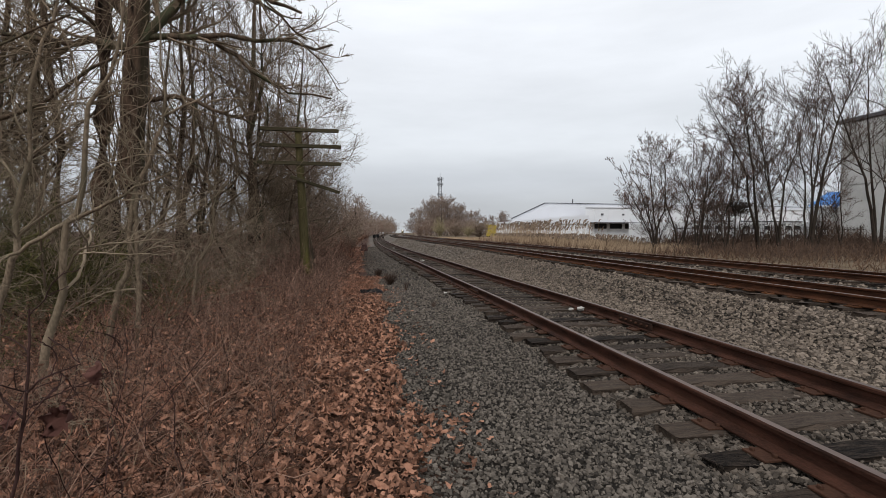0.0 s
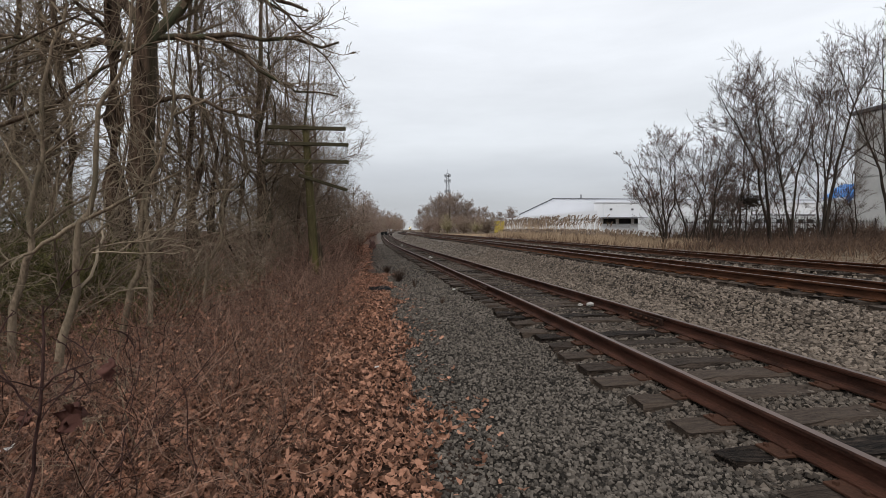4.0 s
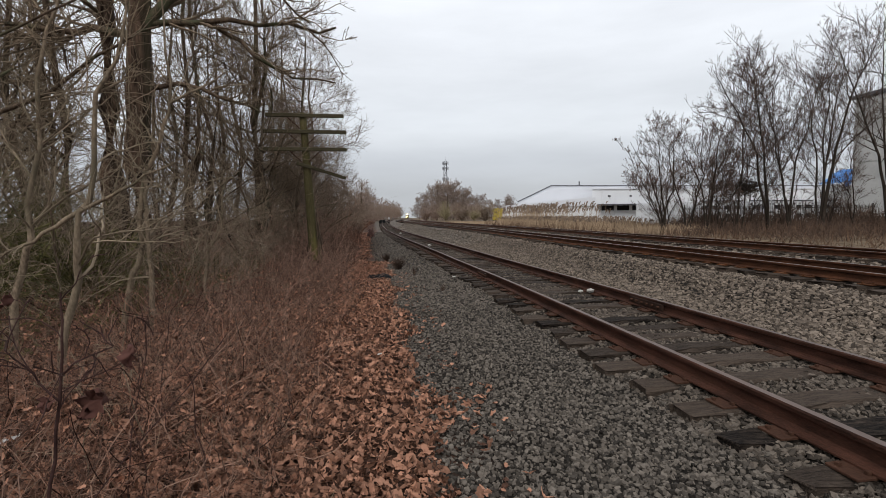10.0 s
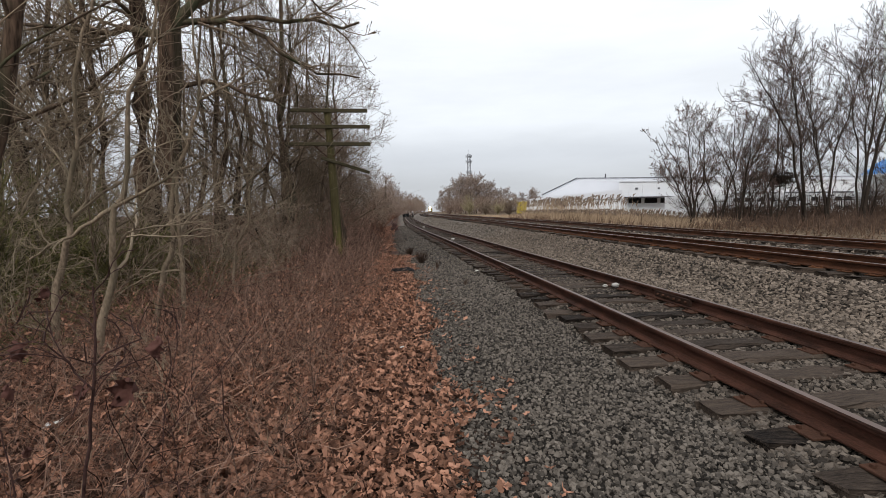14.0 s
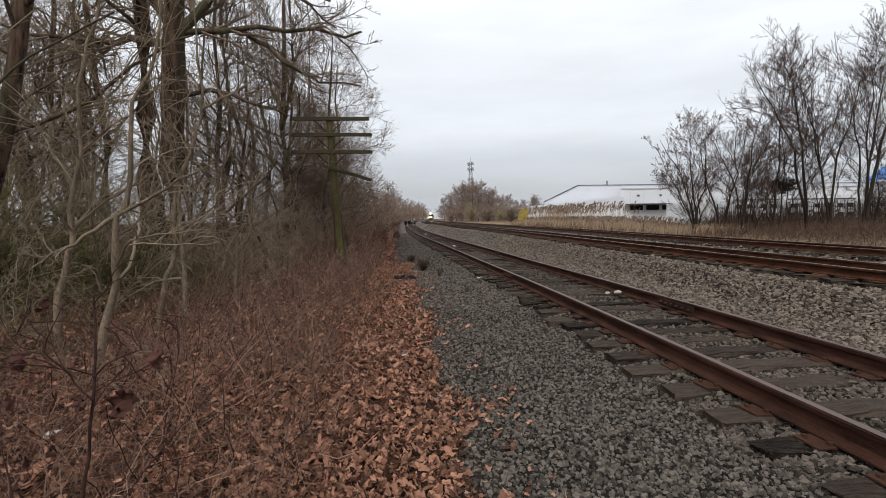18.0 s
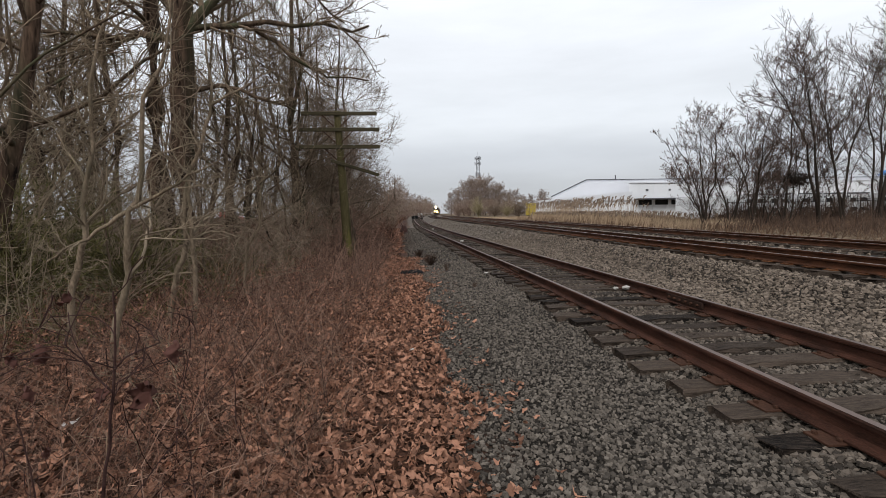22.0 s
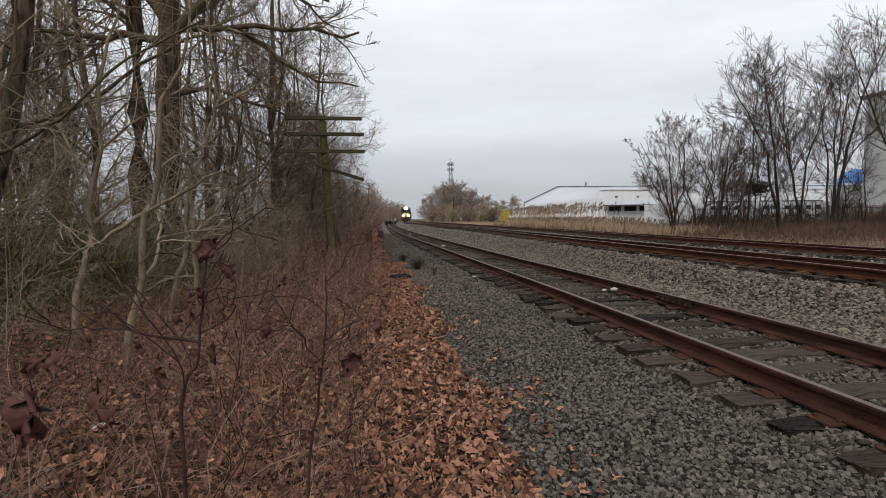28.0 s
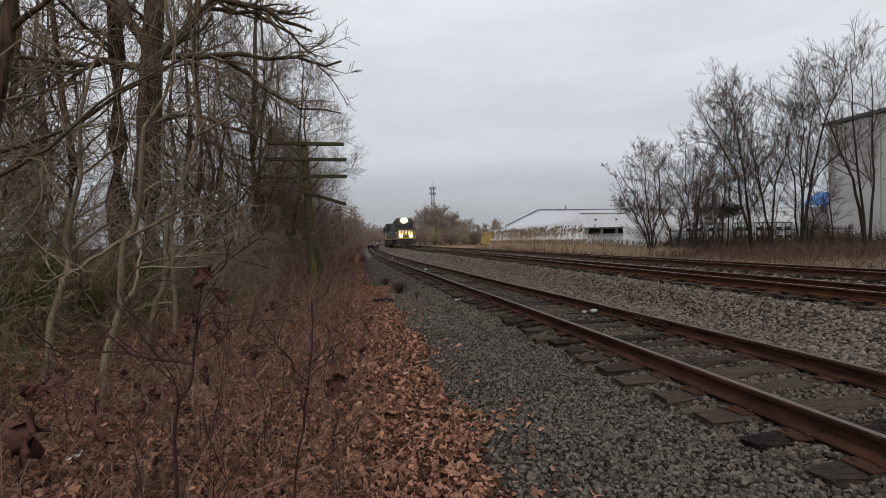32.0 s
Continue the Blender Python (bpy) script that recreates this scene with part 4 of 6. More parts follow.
sapling("pale_sapling", PALE, [(-6.6, 7.35, -0.2), (-6.57, 7.35, 0.77), (-6.57, 7.32, 1.31), (-6.56, 7.3, 1.68), (-6.56, 7.3, 2.0)], 0.04, 0.03, 404, (M_PALE, M_PALETWIG), n=(3, 3))
sapling("pale_sapling", PALE, [(-6.3, 8.6, -0.2), (-6.25, 8.6, 0.8), (-6.0, 8.6, 1.3), (-5.95, 8.6, 1.9), (-5.7, 8.6, 2.4)], 0.03, 0.01, 406, (M_PALE, M_PALETWIG), n=(7, 4), side=((6, 0.7, 0.2, 0.5, 0.01),))
sapling("arching_sapling", "thin arching branch of a leaning sapling", [(-7.2, 2.9, 0.6), (-6.2, 2.8, 1.5), (-5.6, 2.7, 1.82), (-5.36, 2.66, 1.96), (-5.1, 2.66, 2.2), (-4.75, 2.7, 2.42)], 0.015, 0.005, 405, (M_BARK, M_TWIG), n=(6, 3), ln=(0.2, 0.35))

# Dark thin saplings with withered leaves right beside the path.
def leafy_sapling(stations, r0, seed, leaves, side=()):
    root = sapling("leafy_sapling", "thin dark sapling with withered curled leaves", stations, r0, r0 * 0.4, seed, (M_DARKSTEM, M_DARKSTEM), n=(6, 2), twig=0.0011, ln=(0.1, 0.22), side=side, fine=0)
    g = np.random.default_rng(seed + 1)
    for x, y, z, size in leaves:
        a, b = np.meshgrid(np.linspace(-1, 1, 7), np.linspace(0, 1, 8))
        wide = 0.5 * np.sin(np.pi * np.clip(b * 0.93 + 0.05, 0, 1)) ** 0.8 * (1 + 0.5 * np.sin(b * 17 + seed)) * 0.8
        curl = g.uniform(1.6, 2.8)
        px = np.sin(a * wide * curl) / curl
        py = np.cos(a * wide * curl) / curl + 0.25 * np.sin(b * g.uniform(3, 5))
        v = np.stack([px, py - 0.5, -b * 1.1], -1).reshape(-1, 3) + np.repeat(g.normal(size=(28, 3)), 2, 0) * 0.09 + g.normal(size=(56, 3)) * 0.04
        turn = spin(g, 1, 0.5)[0]
        idx = np.arange(56).reshape(8, 7)
        f = np.stack([idx[:-1, :-1], idx[:-1, 1:], idx[1:, 1:], idx[1:, :-1]], -1).reshape(-1, 4)
        w = v @ turn.T * size * 0.72
        child("leaf", mesh_of("leaf", w + np.array([x, y, z + size * 0.4]) - np.array(stations[0]), [f], M_DARKLEAF, smooth=True), root, "withered purplish-brown leaf")


leafy_sapling([(-4.32, 1.12, -0.15), (-4.3, 1.11, 0.89), (-4.3, 1.11, 1.12), (-4.27, 1.11, 1.18), (-4.26, 1.11, 1.27), (-4.24, 1.11, 1.40)], 0.0052, 411,
              [(-4.23, 1.11, 1.38, 0.06), (-4.22, 1.12, 1.34, 0.04), (-4.25, 1.11, 1.29, 0.055), (-4.27, 1.1, 1.28, 0.04), (-4.22, 1.12, 1.27, 0.04), (-4.24, 1.11, 1.19, 0.05), (-4.53, 1.1, 1.1, 0.12), (-4.51, 1.12, 1.18, 0.07), (-4.42, 1.1, 1.12, 0.09), (-4.56, 1.14, 1.18, 0.05), (-4.3, 1.12, 1.26, 0.03), (-4.36, 1.15, 1.15, 0.05)], ((11, -0.25, 0.0, 0.05, 0.003), (12, 0.05, 0.0, 0.12, 0.0025)))
leafy_sapling([(-4.14, 1.32, -0.15), (-4.12, 1.31, 0.75), (-4.08, 1.31, 1.05), (-4.06, 1.31, 1.23), (-4.06, 1.31, 1.31)], 0.005, 412,
              [(-3.95, 1.31, 1.18, 0.05), (-3.99, 1.28, 1.1, 0.07), (-4.1, 1.31, 1.09, 0.05), (-4.15, 1.32, 1.29, 0.04), (-4.2, 1.3, 1.19, 0.05)], ((10, 0.12, 0.0, 0.1, 0.0022), (9, -0.14, 0.0, 0.16, 0.0022)))
leafy_sapling([(-4.0, 1.5, -0.15), (-4.0, 1.5, 0.5), (-4.02, 1.5, 0.8)], 0.004, 413, [(-3.98, 1.5, 0.7, 0.05), (-4.03, 1.52, 0.6, 0.05)])
leafy_sapling([(-4.72, 1.9, -0.15), (-4.7, 1.9, 0.5), (-4.74, 1.9, 0.85)], 0.005, 414, [(-4.7, 1.9, 0.9, 0.06), (-4.76, 1.92, 1.0, 0.05), (-4.66, 1.9, 0.7, 0.05)])

def canes():
    """Crooked woody stems that stand out of the low brush."""
    g = np.random.default_rng(470)
    for n in range(16):
        x, y = g.uniform(-6.2, -4.45), g.uniform(1.75, 4.2)
        h = g.uniform(0.55, 1.05)
        dx, dy = g.normal(0, 0.22), g.normal(0, 0.16)
        line = [(x + dx * t * t * h + g.normal(0, 0.025), y + dy * t * t * h + g.normal(0, 0.025), -0.15 + (h + 0.15) * t) for t in (0, 0.2, 0.4, 0.6, 0.8, 1.0)]
        pale = n % 4 == 0
        mats = (M_PALE, M_PALETWIG) if pale else (M_DARKSTEM, M_REDSTEM)
        sapling("brush_cane", "crooked grey-barked stem in the low brush" if pale else "crooked red-brown stem in the low brush", line, g.uniform(0.004, 0.0075), 0.002, 480 + n, mats, n=(7, 3), twig=0.0016, ln=(0.2, 0.4), fine=2)


canes()

# Small things on the path.
M_PALESTONE = material("pale_stone", (0.30, 0.28, 0.26), (0.55, 0.53, 0.5), 0.9, scale=12, bump=0.5)
M_BLACKBAG = material("black_plastic", (0.005, 0.005, 0.0055), (0.02, 0.02, 0.021), 0.75, scale=8, bump=0.6)
M_WEED = material("dead_weed", (0.025, 0.016, 0.012), (0.09, 0.06, 0.045), 0.9, island=0.5, bump=0)


def pale_stone(x, y, z, size, seed, label="pale broken stone lying in the ballast"):
    g = np.random.default_rng(seed)
    bm = bmesh.new()
    bmesh.ops.create_icosphere(bm, subdivisions=2, radius=size, matrix=Matrix.Diagonal((1.0, 0.8, 0.5, 1)))
    for v in bm.verts:
        v.co *= 1 + g.normal() * 0.2
    me = bpy.data.meshes.new("stone")
    bm.to_mesh(me)
    bm.free()
    me.materials.append(M_PALESTONE)
    ob = tagged(new("stone", me), label, "stone")
    ob.matrix_basis = pose(x, y, z, 0, 0, seed * 50)


pale_stone(0.62, 8.75, 0.0, 0.09, 1, "white crushed lump lying between the ties")
pale_stone(0.46, 8.85, -0.02, 0.05, 2)
pale_stone(-0.85, 22.6, 0.12, 0.09, 3, "white stone resting against the rail")
pale_stone(-0.95, 45.0, -0.02, 0.10, 4)
pale_stone(-3.45, 5.6, -0.1, 0.035, 5)
pale_stone(-1.4, 12.5, -0.14, 0.05, 7)
pale_stone(1.1, 6.2, -0.03, 0.05, 8)
for n, (x, y, h, w) in enumerate(((-2.74, 15.2, 0.44, 0.3), (-3.03, 18.0, 0.32, 0.2), (-2.35, 13.6, 0.3, 0.1), (-2.0, 10.5, 0.16, 0.08))):
    g = np.random.default_rng(600 + n)
    root = hold("dead_weed", (x, y, float(ground_z(x, y))), label="dark dead weed clump on the gravel path", category="weed")
    k = 130 if w > 0.15 else 16
    a = g.uniform(0, 2 * np.pi, k)
    end = np.stack([np.cos(a) * w * g.uniform(0.2, 1, k), np.sin(a) * w * g.uniform(0.2, 1, k), h * g.uniform(0.4, 1, k)], 1)
    t = np.linspace(0, 1, 4)[None, :, None]
    P = t * end[:, None] + g.normal(size=(k, 4, 3)) * 0.02 * t
    v, q = tubes(P, np.linspace(0.007, 0.004, 4)[None] * np.ones((k, 1)), 3)
    child("stalk", mesh_of("stalk", v, [q], M_WEED), root)


def rubbish(x, y):
    g = np.random.default_rng(9)
    n = 12
    X, Y = np.meshgrid(np.linspace(-0.32, 0.32, n), np.linspace(-0.12, 0.12, n))
    Z = 0.05 + 0.05 * np.sin(X * 14) * np.cos(Y * 20) + g.normal(size=X.shape) * 0.012
    Z[[0, -1]] = 0.0
    Z[:, [0, -1]] = 0.0
    v = np.stack([X, Y, Z], -1).reshape(-1, 3)
    idx = np.arange(n * n).reshape(n, n)
    q = np.stack([idx[:-1, :-1], idx[:-1, 1:], idx[1:, 1:], idx[1:, :-1]], -1).reshape(-1, 4)
    ob = tagged(new("plastic_sheet", mesh_of("plastic_sheet", v, [q], M_BLACKBAG)), "crumpled black plastic sheet on the leaves", "rubbish")
    ob.matrix_basis = pose(x, y, float(ground_z(x, y)) + 0.05)


rubbish(-3.36, 13.1)


def paper_scrap(x, y, size, seed):
    g = np.random.default_rng(seed)
    X, Y = np.meshgrid(np.linspace(-0.5, 0.5, 6), np.linspace(-0.3, 0.3, 5))
    Z = 0.06 + np.abs(g.normal(0, 0.1, X.shape))
    v = np.stack([X + g.normal(0, 0.05, X.shape), Y + g.normal(0, 0.05, X.shape), Z], -1).reshape(-1, 3) * size
    idx = np.arange(30).reshape(5, 6)
    q = np.stack([idx[:-1, :-1], idx[:-1, 1:], idx[1:, 1:], idx[1:, :-1]], -1).reshape(-1, 4)
    ob = tagged(new("paper_scrap", mesh_of("paper_scrap", v, [q], M_PAPER)), "crumpled white scrap of paper among the brown leaves", "rubbish")
    ob.matrix_basis = pose(x, y, float(ground_z(x, y)) + 0.03, 0, 0, seed * 37)


M_PAPER = material("dirty_white_paper", (0.42, 0.40, 0.38), (0.72, 0.70, 0.68), 0.8, scale=12, bump=0.2)
for n, (x, y, size) in enumerate(((-9.19, 11.61, 0.14), (-9.30, 11.30, 0.10), (-6.07, 3.99, 0.13))):
    paper_scrap(x, y, size, 30 + n)


def stump(x, y):
    root = hold("stump", (x, y, float(ground_z(x, y))), label="dark jagged tree stump beside the path", category="stump")
    g = np.random.default_rng(12)
    P = np.array([[(0, 0, -0.1), (0.02, 0, 0.3), (0.05, 0, 0.62)]])
    v, q = tubes(P, np.array([[0.42, 0.3, 0.16]]), 9)
    v += g.normal(size=v.shape) * 0.03
    child("wood", mesh_of("wood", v, [q, np.arange(18, 27)[None]], M_DARKSTEM), root)
    for k in range(5):
        b = rod(bmesh.new(), (0.05, 0, 0.35), (0.05 + g.normal() * 0.2, g.normal() * 0.2, 0.5 + 0.1 * k), 0.07, 0.02, 5)
        part("splinter", b, M_DARKSTEM, root)


stump(-3.72, 42.5)


# The switch stand and relay box where the tracks draw together.
def switch_stand(x, y):
    z = float(ground_z(x, y))
    root = hold("switch_stand", (x, y, z), label="dark switch stand with a white target beside the siding", category="switch stand")
    part("base", boxed((-0.4, -0.3, -0.05), (0.4, 0.3, 0.25), 0.03), M_BLACKBAG, root)
    part("post", rod(bmesh.new(), (0, 0, 0.2), (0, 0, 1.5), 0.05), M_BLACKBAG, root)
    part("target", boxed((-0.28, -0.02, 1.2), (0.28, 0.02, 1.8), 0.02), M_PALESTONE, root, "white target plate")


switch_stand(1.4, 150)
for n, (x, y) in enumerate(((-1.4, 142), (-0.3, 146))):
    z = float(ground_z(x, y))
    box_ob = hold("relay_box", (x, y, z), label="dark relay box beside the siding", category="relay box")
    part("cabinet", boxed((-0.45, -0.35, -0.05), (0.45, 0.35, 1.0), 0.03), M_BLACKBAG, box_ob)
    part("lid", boxed((-0.5, -0.4, 1.0), (0.5, 0.4, 1.08), 0.02), M_BLACKBAG, box_ob)

# The far side: trees by the fence.
M_BUD = material("red_buds", (0.06, 0.036, 0.03), (0.22, 0.14, 0.11), 0.8, island=0.6, bump=0)
FAR = "leafless multi-stemmed tree with budding twigs beside a fence"


M_BUDTWIG = material("grey_brown_budding_twigs", (0.022, 0.017, 0.014), (0.115, 0.085, 0.068), 0.9, island=0.5, bump=0)


def clump_tree(at, seed, stems, first=0.3):
    """A tree of several stems from one root, each leaning its own way (dx, height, thickness), with upswept budding twigs."""
    g = np.random.default_rng(seed)
    root = hold("budding_tree", at, label=FAR, category="tree", group="trees by the fence")
    k = np.linspace(0, 1, 13)[:, None]
    TP, TR = [], []
    for dx, h, r in stems:
        h, r = h * 0.91, r * 0.96
        dy = g.normal() * 0.9
        p = np.array([g.normal() * 0.14, g.normal() * 0.14, -0.2]) + k * np.array([0, 0, h + 0.2]) + (0.25 * k + 0.75 * k ** 1.7) * np.array([dx, dy, 0])
        p += np.cumsum(g.normal(size=(13, 3)), 0) * np.array([0.11, 0.11, 0.0]) * np.minimum(k * 2, 1)
        TP.append(p)
        TR.append(r * (1 - 0.86 * k[:, 0] ** 0.9))
    TP, TR = np.array(TP), np.array(TR)
    for p, r in zip(TP, TR):
        v, q = tubes(p[None], r[None], 8)
        child("stem", mesh_of("stem", v, [q], M_DARKBARK, smooth=True), root)
    pieces = []
    P, R = grow(TP, TR, int(7 + max(h for _, h, _ in stems) * 0.75), (first * 0.85, 0.98), (22, 58), (0.2, 0.44), (0.4, 0.62), 8, 0.12, 0.1, g, curl=0.06)
    thin = 1.0 if max(h for _, h, _ in stems) > 10 else 0.72
    R = np.maximum(R, 0.014 * thin)
    pieces.append(tubes(P, R, 4))
    P, R = grow(P, R, 6, (0.2, 1.0), (20, 52), (0.35, 0.62), (0.45, 0.7), 5, 0.14, 0.1, g)
    R = np.maximum(R, 0.009 * thin)
    pieces.append(tubes(P, R, 3))
    P, R = grow(P, R, 4, (0.15, 1.0), (18, 50), (0.4, 0.7), (0.5, 0.8), 3, 0.14, 0.1, g)
    R = np.maximum(R, 0.007 * thin)
    pieces.append(tubes(P, R, 3))
    v, q = join(pieces)
    child("crown", mesh_of("crown", v, q, M_BUDTWIG), root)
    e = np.concatenate([P[:, -1], P[:, 1], P[:, 1] * 0.5 + P[:, 2] * 0.5])
    d = unit(g.normal(size=e.shape) + np.array([0, 0, 0.8])) * 0.08
    w = unit(g.normal(size=e.shape)) * 0.022
    v = np.stack([e, e + d * 0.5 + w, e + d, e + d * 0.5 - w], 1).reshape(-1, 3)
    child("foliage", mesh_of("foliage", v, [np.arange(len(v)).reshape(-1, 4)], M_BUD), root, "small reddish buds")
    return root


for n, (x, y, first, stems) in enumerate((
        (17.2, 31.3, 0.2, ((-2.9, 6.9, 0.06), (-1.6, 7.5, 0.075), (-0.5, 7.8, 0.085), (0.9, 8.2, 0.08), (-2.6, 4.6, 0.045), (0.2, 5.5, 0.05))),
        (19.1, 31.5, 0.25, ((-0.9, 9.0, 0.075), (0.6, 9.4, 0.08), (1.9, 8.4, 0.055))),
        (20.4, 31.0, 0.25, ((-1.7, 8.4, 0.075), (0.9, 9.4, 0.09), (2.2, 9.0, 0.07), (0.1, 7.4, 0.06))),
        (25.2, 30.6, 0.42, ((-5.2, 12.4, 0.115), (-1.6, 14.2, 0.10), (-3.4, 13.2, 0.08))),
        (23.6, 31.6, 0.4, ((1.5, 13.4, 0.09), (0.6, 10.2, 0.06), (-1.2, 6.0, 0.05))),
        (27.4, 31.0, 0.4, ((-4.4, 12.6, 0.09), (-2.1, 13.2, 0.085), (1.6, 14.2, 0.095))),
        (29.8, 31.0, 0.36, ((-2.2, 13.2, 0.09), (0.0, 13.8, 0.10), (1.9, 14.8, 0.115), (5.2, 16.6, 0.15))),
        (36.2, 31.0, 0.34, ((-4.0, 15.4, 0.14), (-1.8, 17.0, 0.12), (1.6, 17.0, 0.12))),
        (33.4, 31.4, 0.3, ((-2.8, 5.2, 0.07), (-1.2, 8.0, 0.06))),
        (26.6, 34.0, 0.2, ((-1.6, 6.2, 0.05), (0.6, 7.0, 0.05), (1.8, 5.4, 0.045))),
        (22.3, 32.4, 0.2, ((0.8, 5.6, 0.05), (-0.8, 5.0, 0.045), (1.8, 4.4, 0.04))),
        (18.2, 32.6, 0.15, ((0.7, 5.2, 0.045), (-0.9, 4.6, 0.04), (1.6, 6.0, 0.05))),
        (21.4, 30.6, 0.15, ((1.2, 6.4, 0.055), (-0.5, 5.4, 0.045), (2.2, 4.2, 0.04))),
        (24.5, 32.8, 0.15, ((-1.2, 6.2, 0.05), (0.9, 5.2, 0.045), (2.0, 6.8, 0.05))),
        (28.6, 32.6, 0.15, ((-1.4, 6.4, 0.055), (0.8, 7.2, 0.05), (-2.6, 5.0, 0.045))),
        (31.4, 31.8, 0.15, ((1.6, 7.0, 0.06), (-1.0, 6.0, 0.05), (2.8, 5.4, 0.045))))):
    budding = clump_tree((x, y, float(ground_z(x, y)) - 0.05), 200 + n, stems, first)
    if n == 4:
        g = np.random.default_rng(77)
        m = unit(g.normal(size=(330, 3))) * g.uniform(0.2, 1.0, (330, 1)) * np.array([1.15, 0.8, 0.62]) + np.array([0.35, -0.2, 3.3])
        d = unit(g.normal(size=(330, 3)) * np.array([1, 1, 0.5])) * g.uniform(0.2, 0.55, (330, 1))
        v, q = tubes(np.stack([m - d, m + g.normal(0, 0.06, (330, 3)), m + d], 1), np.full((330, 3), 0.013), 3)
        child("vine_tangle", mesh_of("vine_tangle", v, [q], M_DARKBARK), budding, "dense dark tangle of vines in the fork")

# Reeds and dry grass beyond the outer track.
M_REED = material("dry_reed", (0.16, 0.112, 0.07), (0.47, 0.35, 0.24), 0.85, island=0.6, bump=0.1)
M_PLUME = material("reed_plume", (0.08, 0.057, 0.042), (0.27, 0.20, 0.15), 0.9, island=0.6, bump=0.1)
M_DRYGRASS = material("dry_grass", (0.045, 0.027, 0.018), (0.19, 0.12, 0.08), 0.9, island=0.6, bump=0.1)


def reeds():
    g = np.random.default_rng(91)
    n = 8000
    y = 29 + 75 * g.uniform(0, 1, n) ** 1.1
    x = 13.0 + g.uniform(0, 1, n) * (4 + y * 0.08) + main_x(y) - 4.95
    h = g.uniform(0.6, 1.15, n) * np.clip((y - 10) / 30, 0.5, 1) * np.clip((100 - y) / 40, 0.3, 1) * np.where((x + 3.45) / y > 0.272 + g.normal(0, 0.006, n), 0.95, 0.33)
    b = np.stack([x, y, ground_z(x, y)], 1)
    d = unit(np.stack([g.normal(0.05, 0.1, n), g.normal(0, 0.1, n), np.ones(n)], 1))
    P = np.stack([b, b + d * (h * 0.5)[:, None], b + d * h[:, None] + np.stack([g.normal(0.08, 0.08, n), 0 * h, 0 * h], 1)], 1)
    R = np.array([0.012, 0.010, 0.006])[None] * g.uniform(0.7, 1.6, (n, 1)) * (1 + np.maximum(y - 30, 0) * 0.02)[:, None]
    v, q = tubes(P, R, 3)
    tagged(new("reeds", mesh_of("reeds", v, [q], M_REED)), "tall dry straw-coloured reeds beside the outer track", "reeds", kind="stuff")
    sel = (g.uniform(size=n) < 0.5) & (h > 0.75)
    t = P[sel][:, -1]
    m = len(t)
    Q = np.stack([t - np.array([0, 0, 0.06]), t + np.array([0.03, 0, 0.12]), t + np.stack([g.uniform(0.05, 0.16, m), g.normal(0, 0.03, m), np.full(m, 0.2)], 1)], 1)
    v, q = tubes(Q, np.array([[0.012, 0.045, 0.008]]) * g.uniform(0.6, 1.3, (m, 1)), 4)
    tagged(new("reed_plumes", mesh_of("reed_plumes", v, [q], M_PLUME)), "fluffy brown seed heads of the reeds", "reeds", kind="stuff")


def tall_reeds():
    """Taller, thinner reeds that stand over the rest, each with a feathery head."""
    g = np.random.default_rng(95)
    n = 620
    y = 42 + 33 * g.uniform(0, 1, n)
    x = 14.0 + g.uniform(0, 1, n) * (2 + y * 0.08) + main_x(y) - 4.95
    x = np.maximum(x, 0.273 * y - 3.45 + g.uniform(0, 6, n))
    h = g.uniform(1.5, 2.5, n)
    b = np.stack([x, y, ground_z(x, y)], 1)
    d = unit(np.stack([g.normal(0.06, 0.06, n), g.normal(0, 0.06, n), np.ones(n)], 1))
    P = np.stack([b, b + d * (h * 0.5)[:, None], b + d * h[:, None]], 1)
    v, q = tubes(P, np.array([[0.012, 0.010, 0.008]]) * (y / 45)[:, None], 3)
    tagged(new("tall_reeds", mesh_of("tall_reeds", v, [q], M_REED)), "tall thin reeds standing above the rest", "reeds", kind="stuff")
    t = P[:, -1]
    bend_by = g.uniform(0.08, 0.3, n)
    Q = np.stack([t - np.array([0, 0, 0.1]), t + np.stack([bend_by * 0.3, 0 * y, 0.15 + 0 * y], 1), t + np.stack([bend_by, g.normal(0, 0.03, n), 0.32 - bend_by * 0.3], 1)], 1)
    v, q = tubes(Q, np.array([[0.015, 0.06, 0.012]]) * g.uniform(0.6, 1.3, (n, 1)), 4)
    tagged(new("tall_reed_plumes", mesh_of("tall_reed_plumes", v, [q], M_PLUME)), "feathery brown seed heads of the tall reeds", "reeds", kind="stuff")


reeds()
tall_reeds()
M_THICKET = material("thicket_twigs", (0.03, 0.02, 0.015), (0.14, 0.092, 0.066), 0.9, island=0.6, bump=0)
brush("fence_thicket", "dark brown tangle of stems at the foot of the trees", 16, 42, 19, 35, 3400, (0.4, 1.2), 93, M_THICKET, 1.0, 0.007, 4, "brush", 0.5)
brush("fence_brush", "tall brown weeds and twigs in front of the fence", 21, 43, 32.5, 37, 2100, (1.0, 2.4), 94, M_THICKET, 1.0, 0.008, 4, "brush", 0.35)
brush("dry_grass", "dry brown grass on the far side of the tracks", 11.4, 42, 8, 60, 4500, (0.25, 0.9), 92, M_DRYGRASS, 1.1, 0.010, 1, "grass")

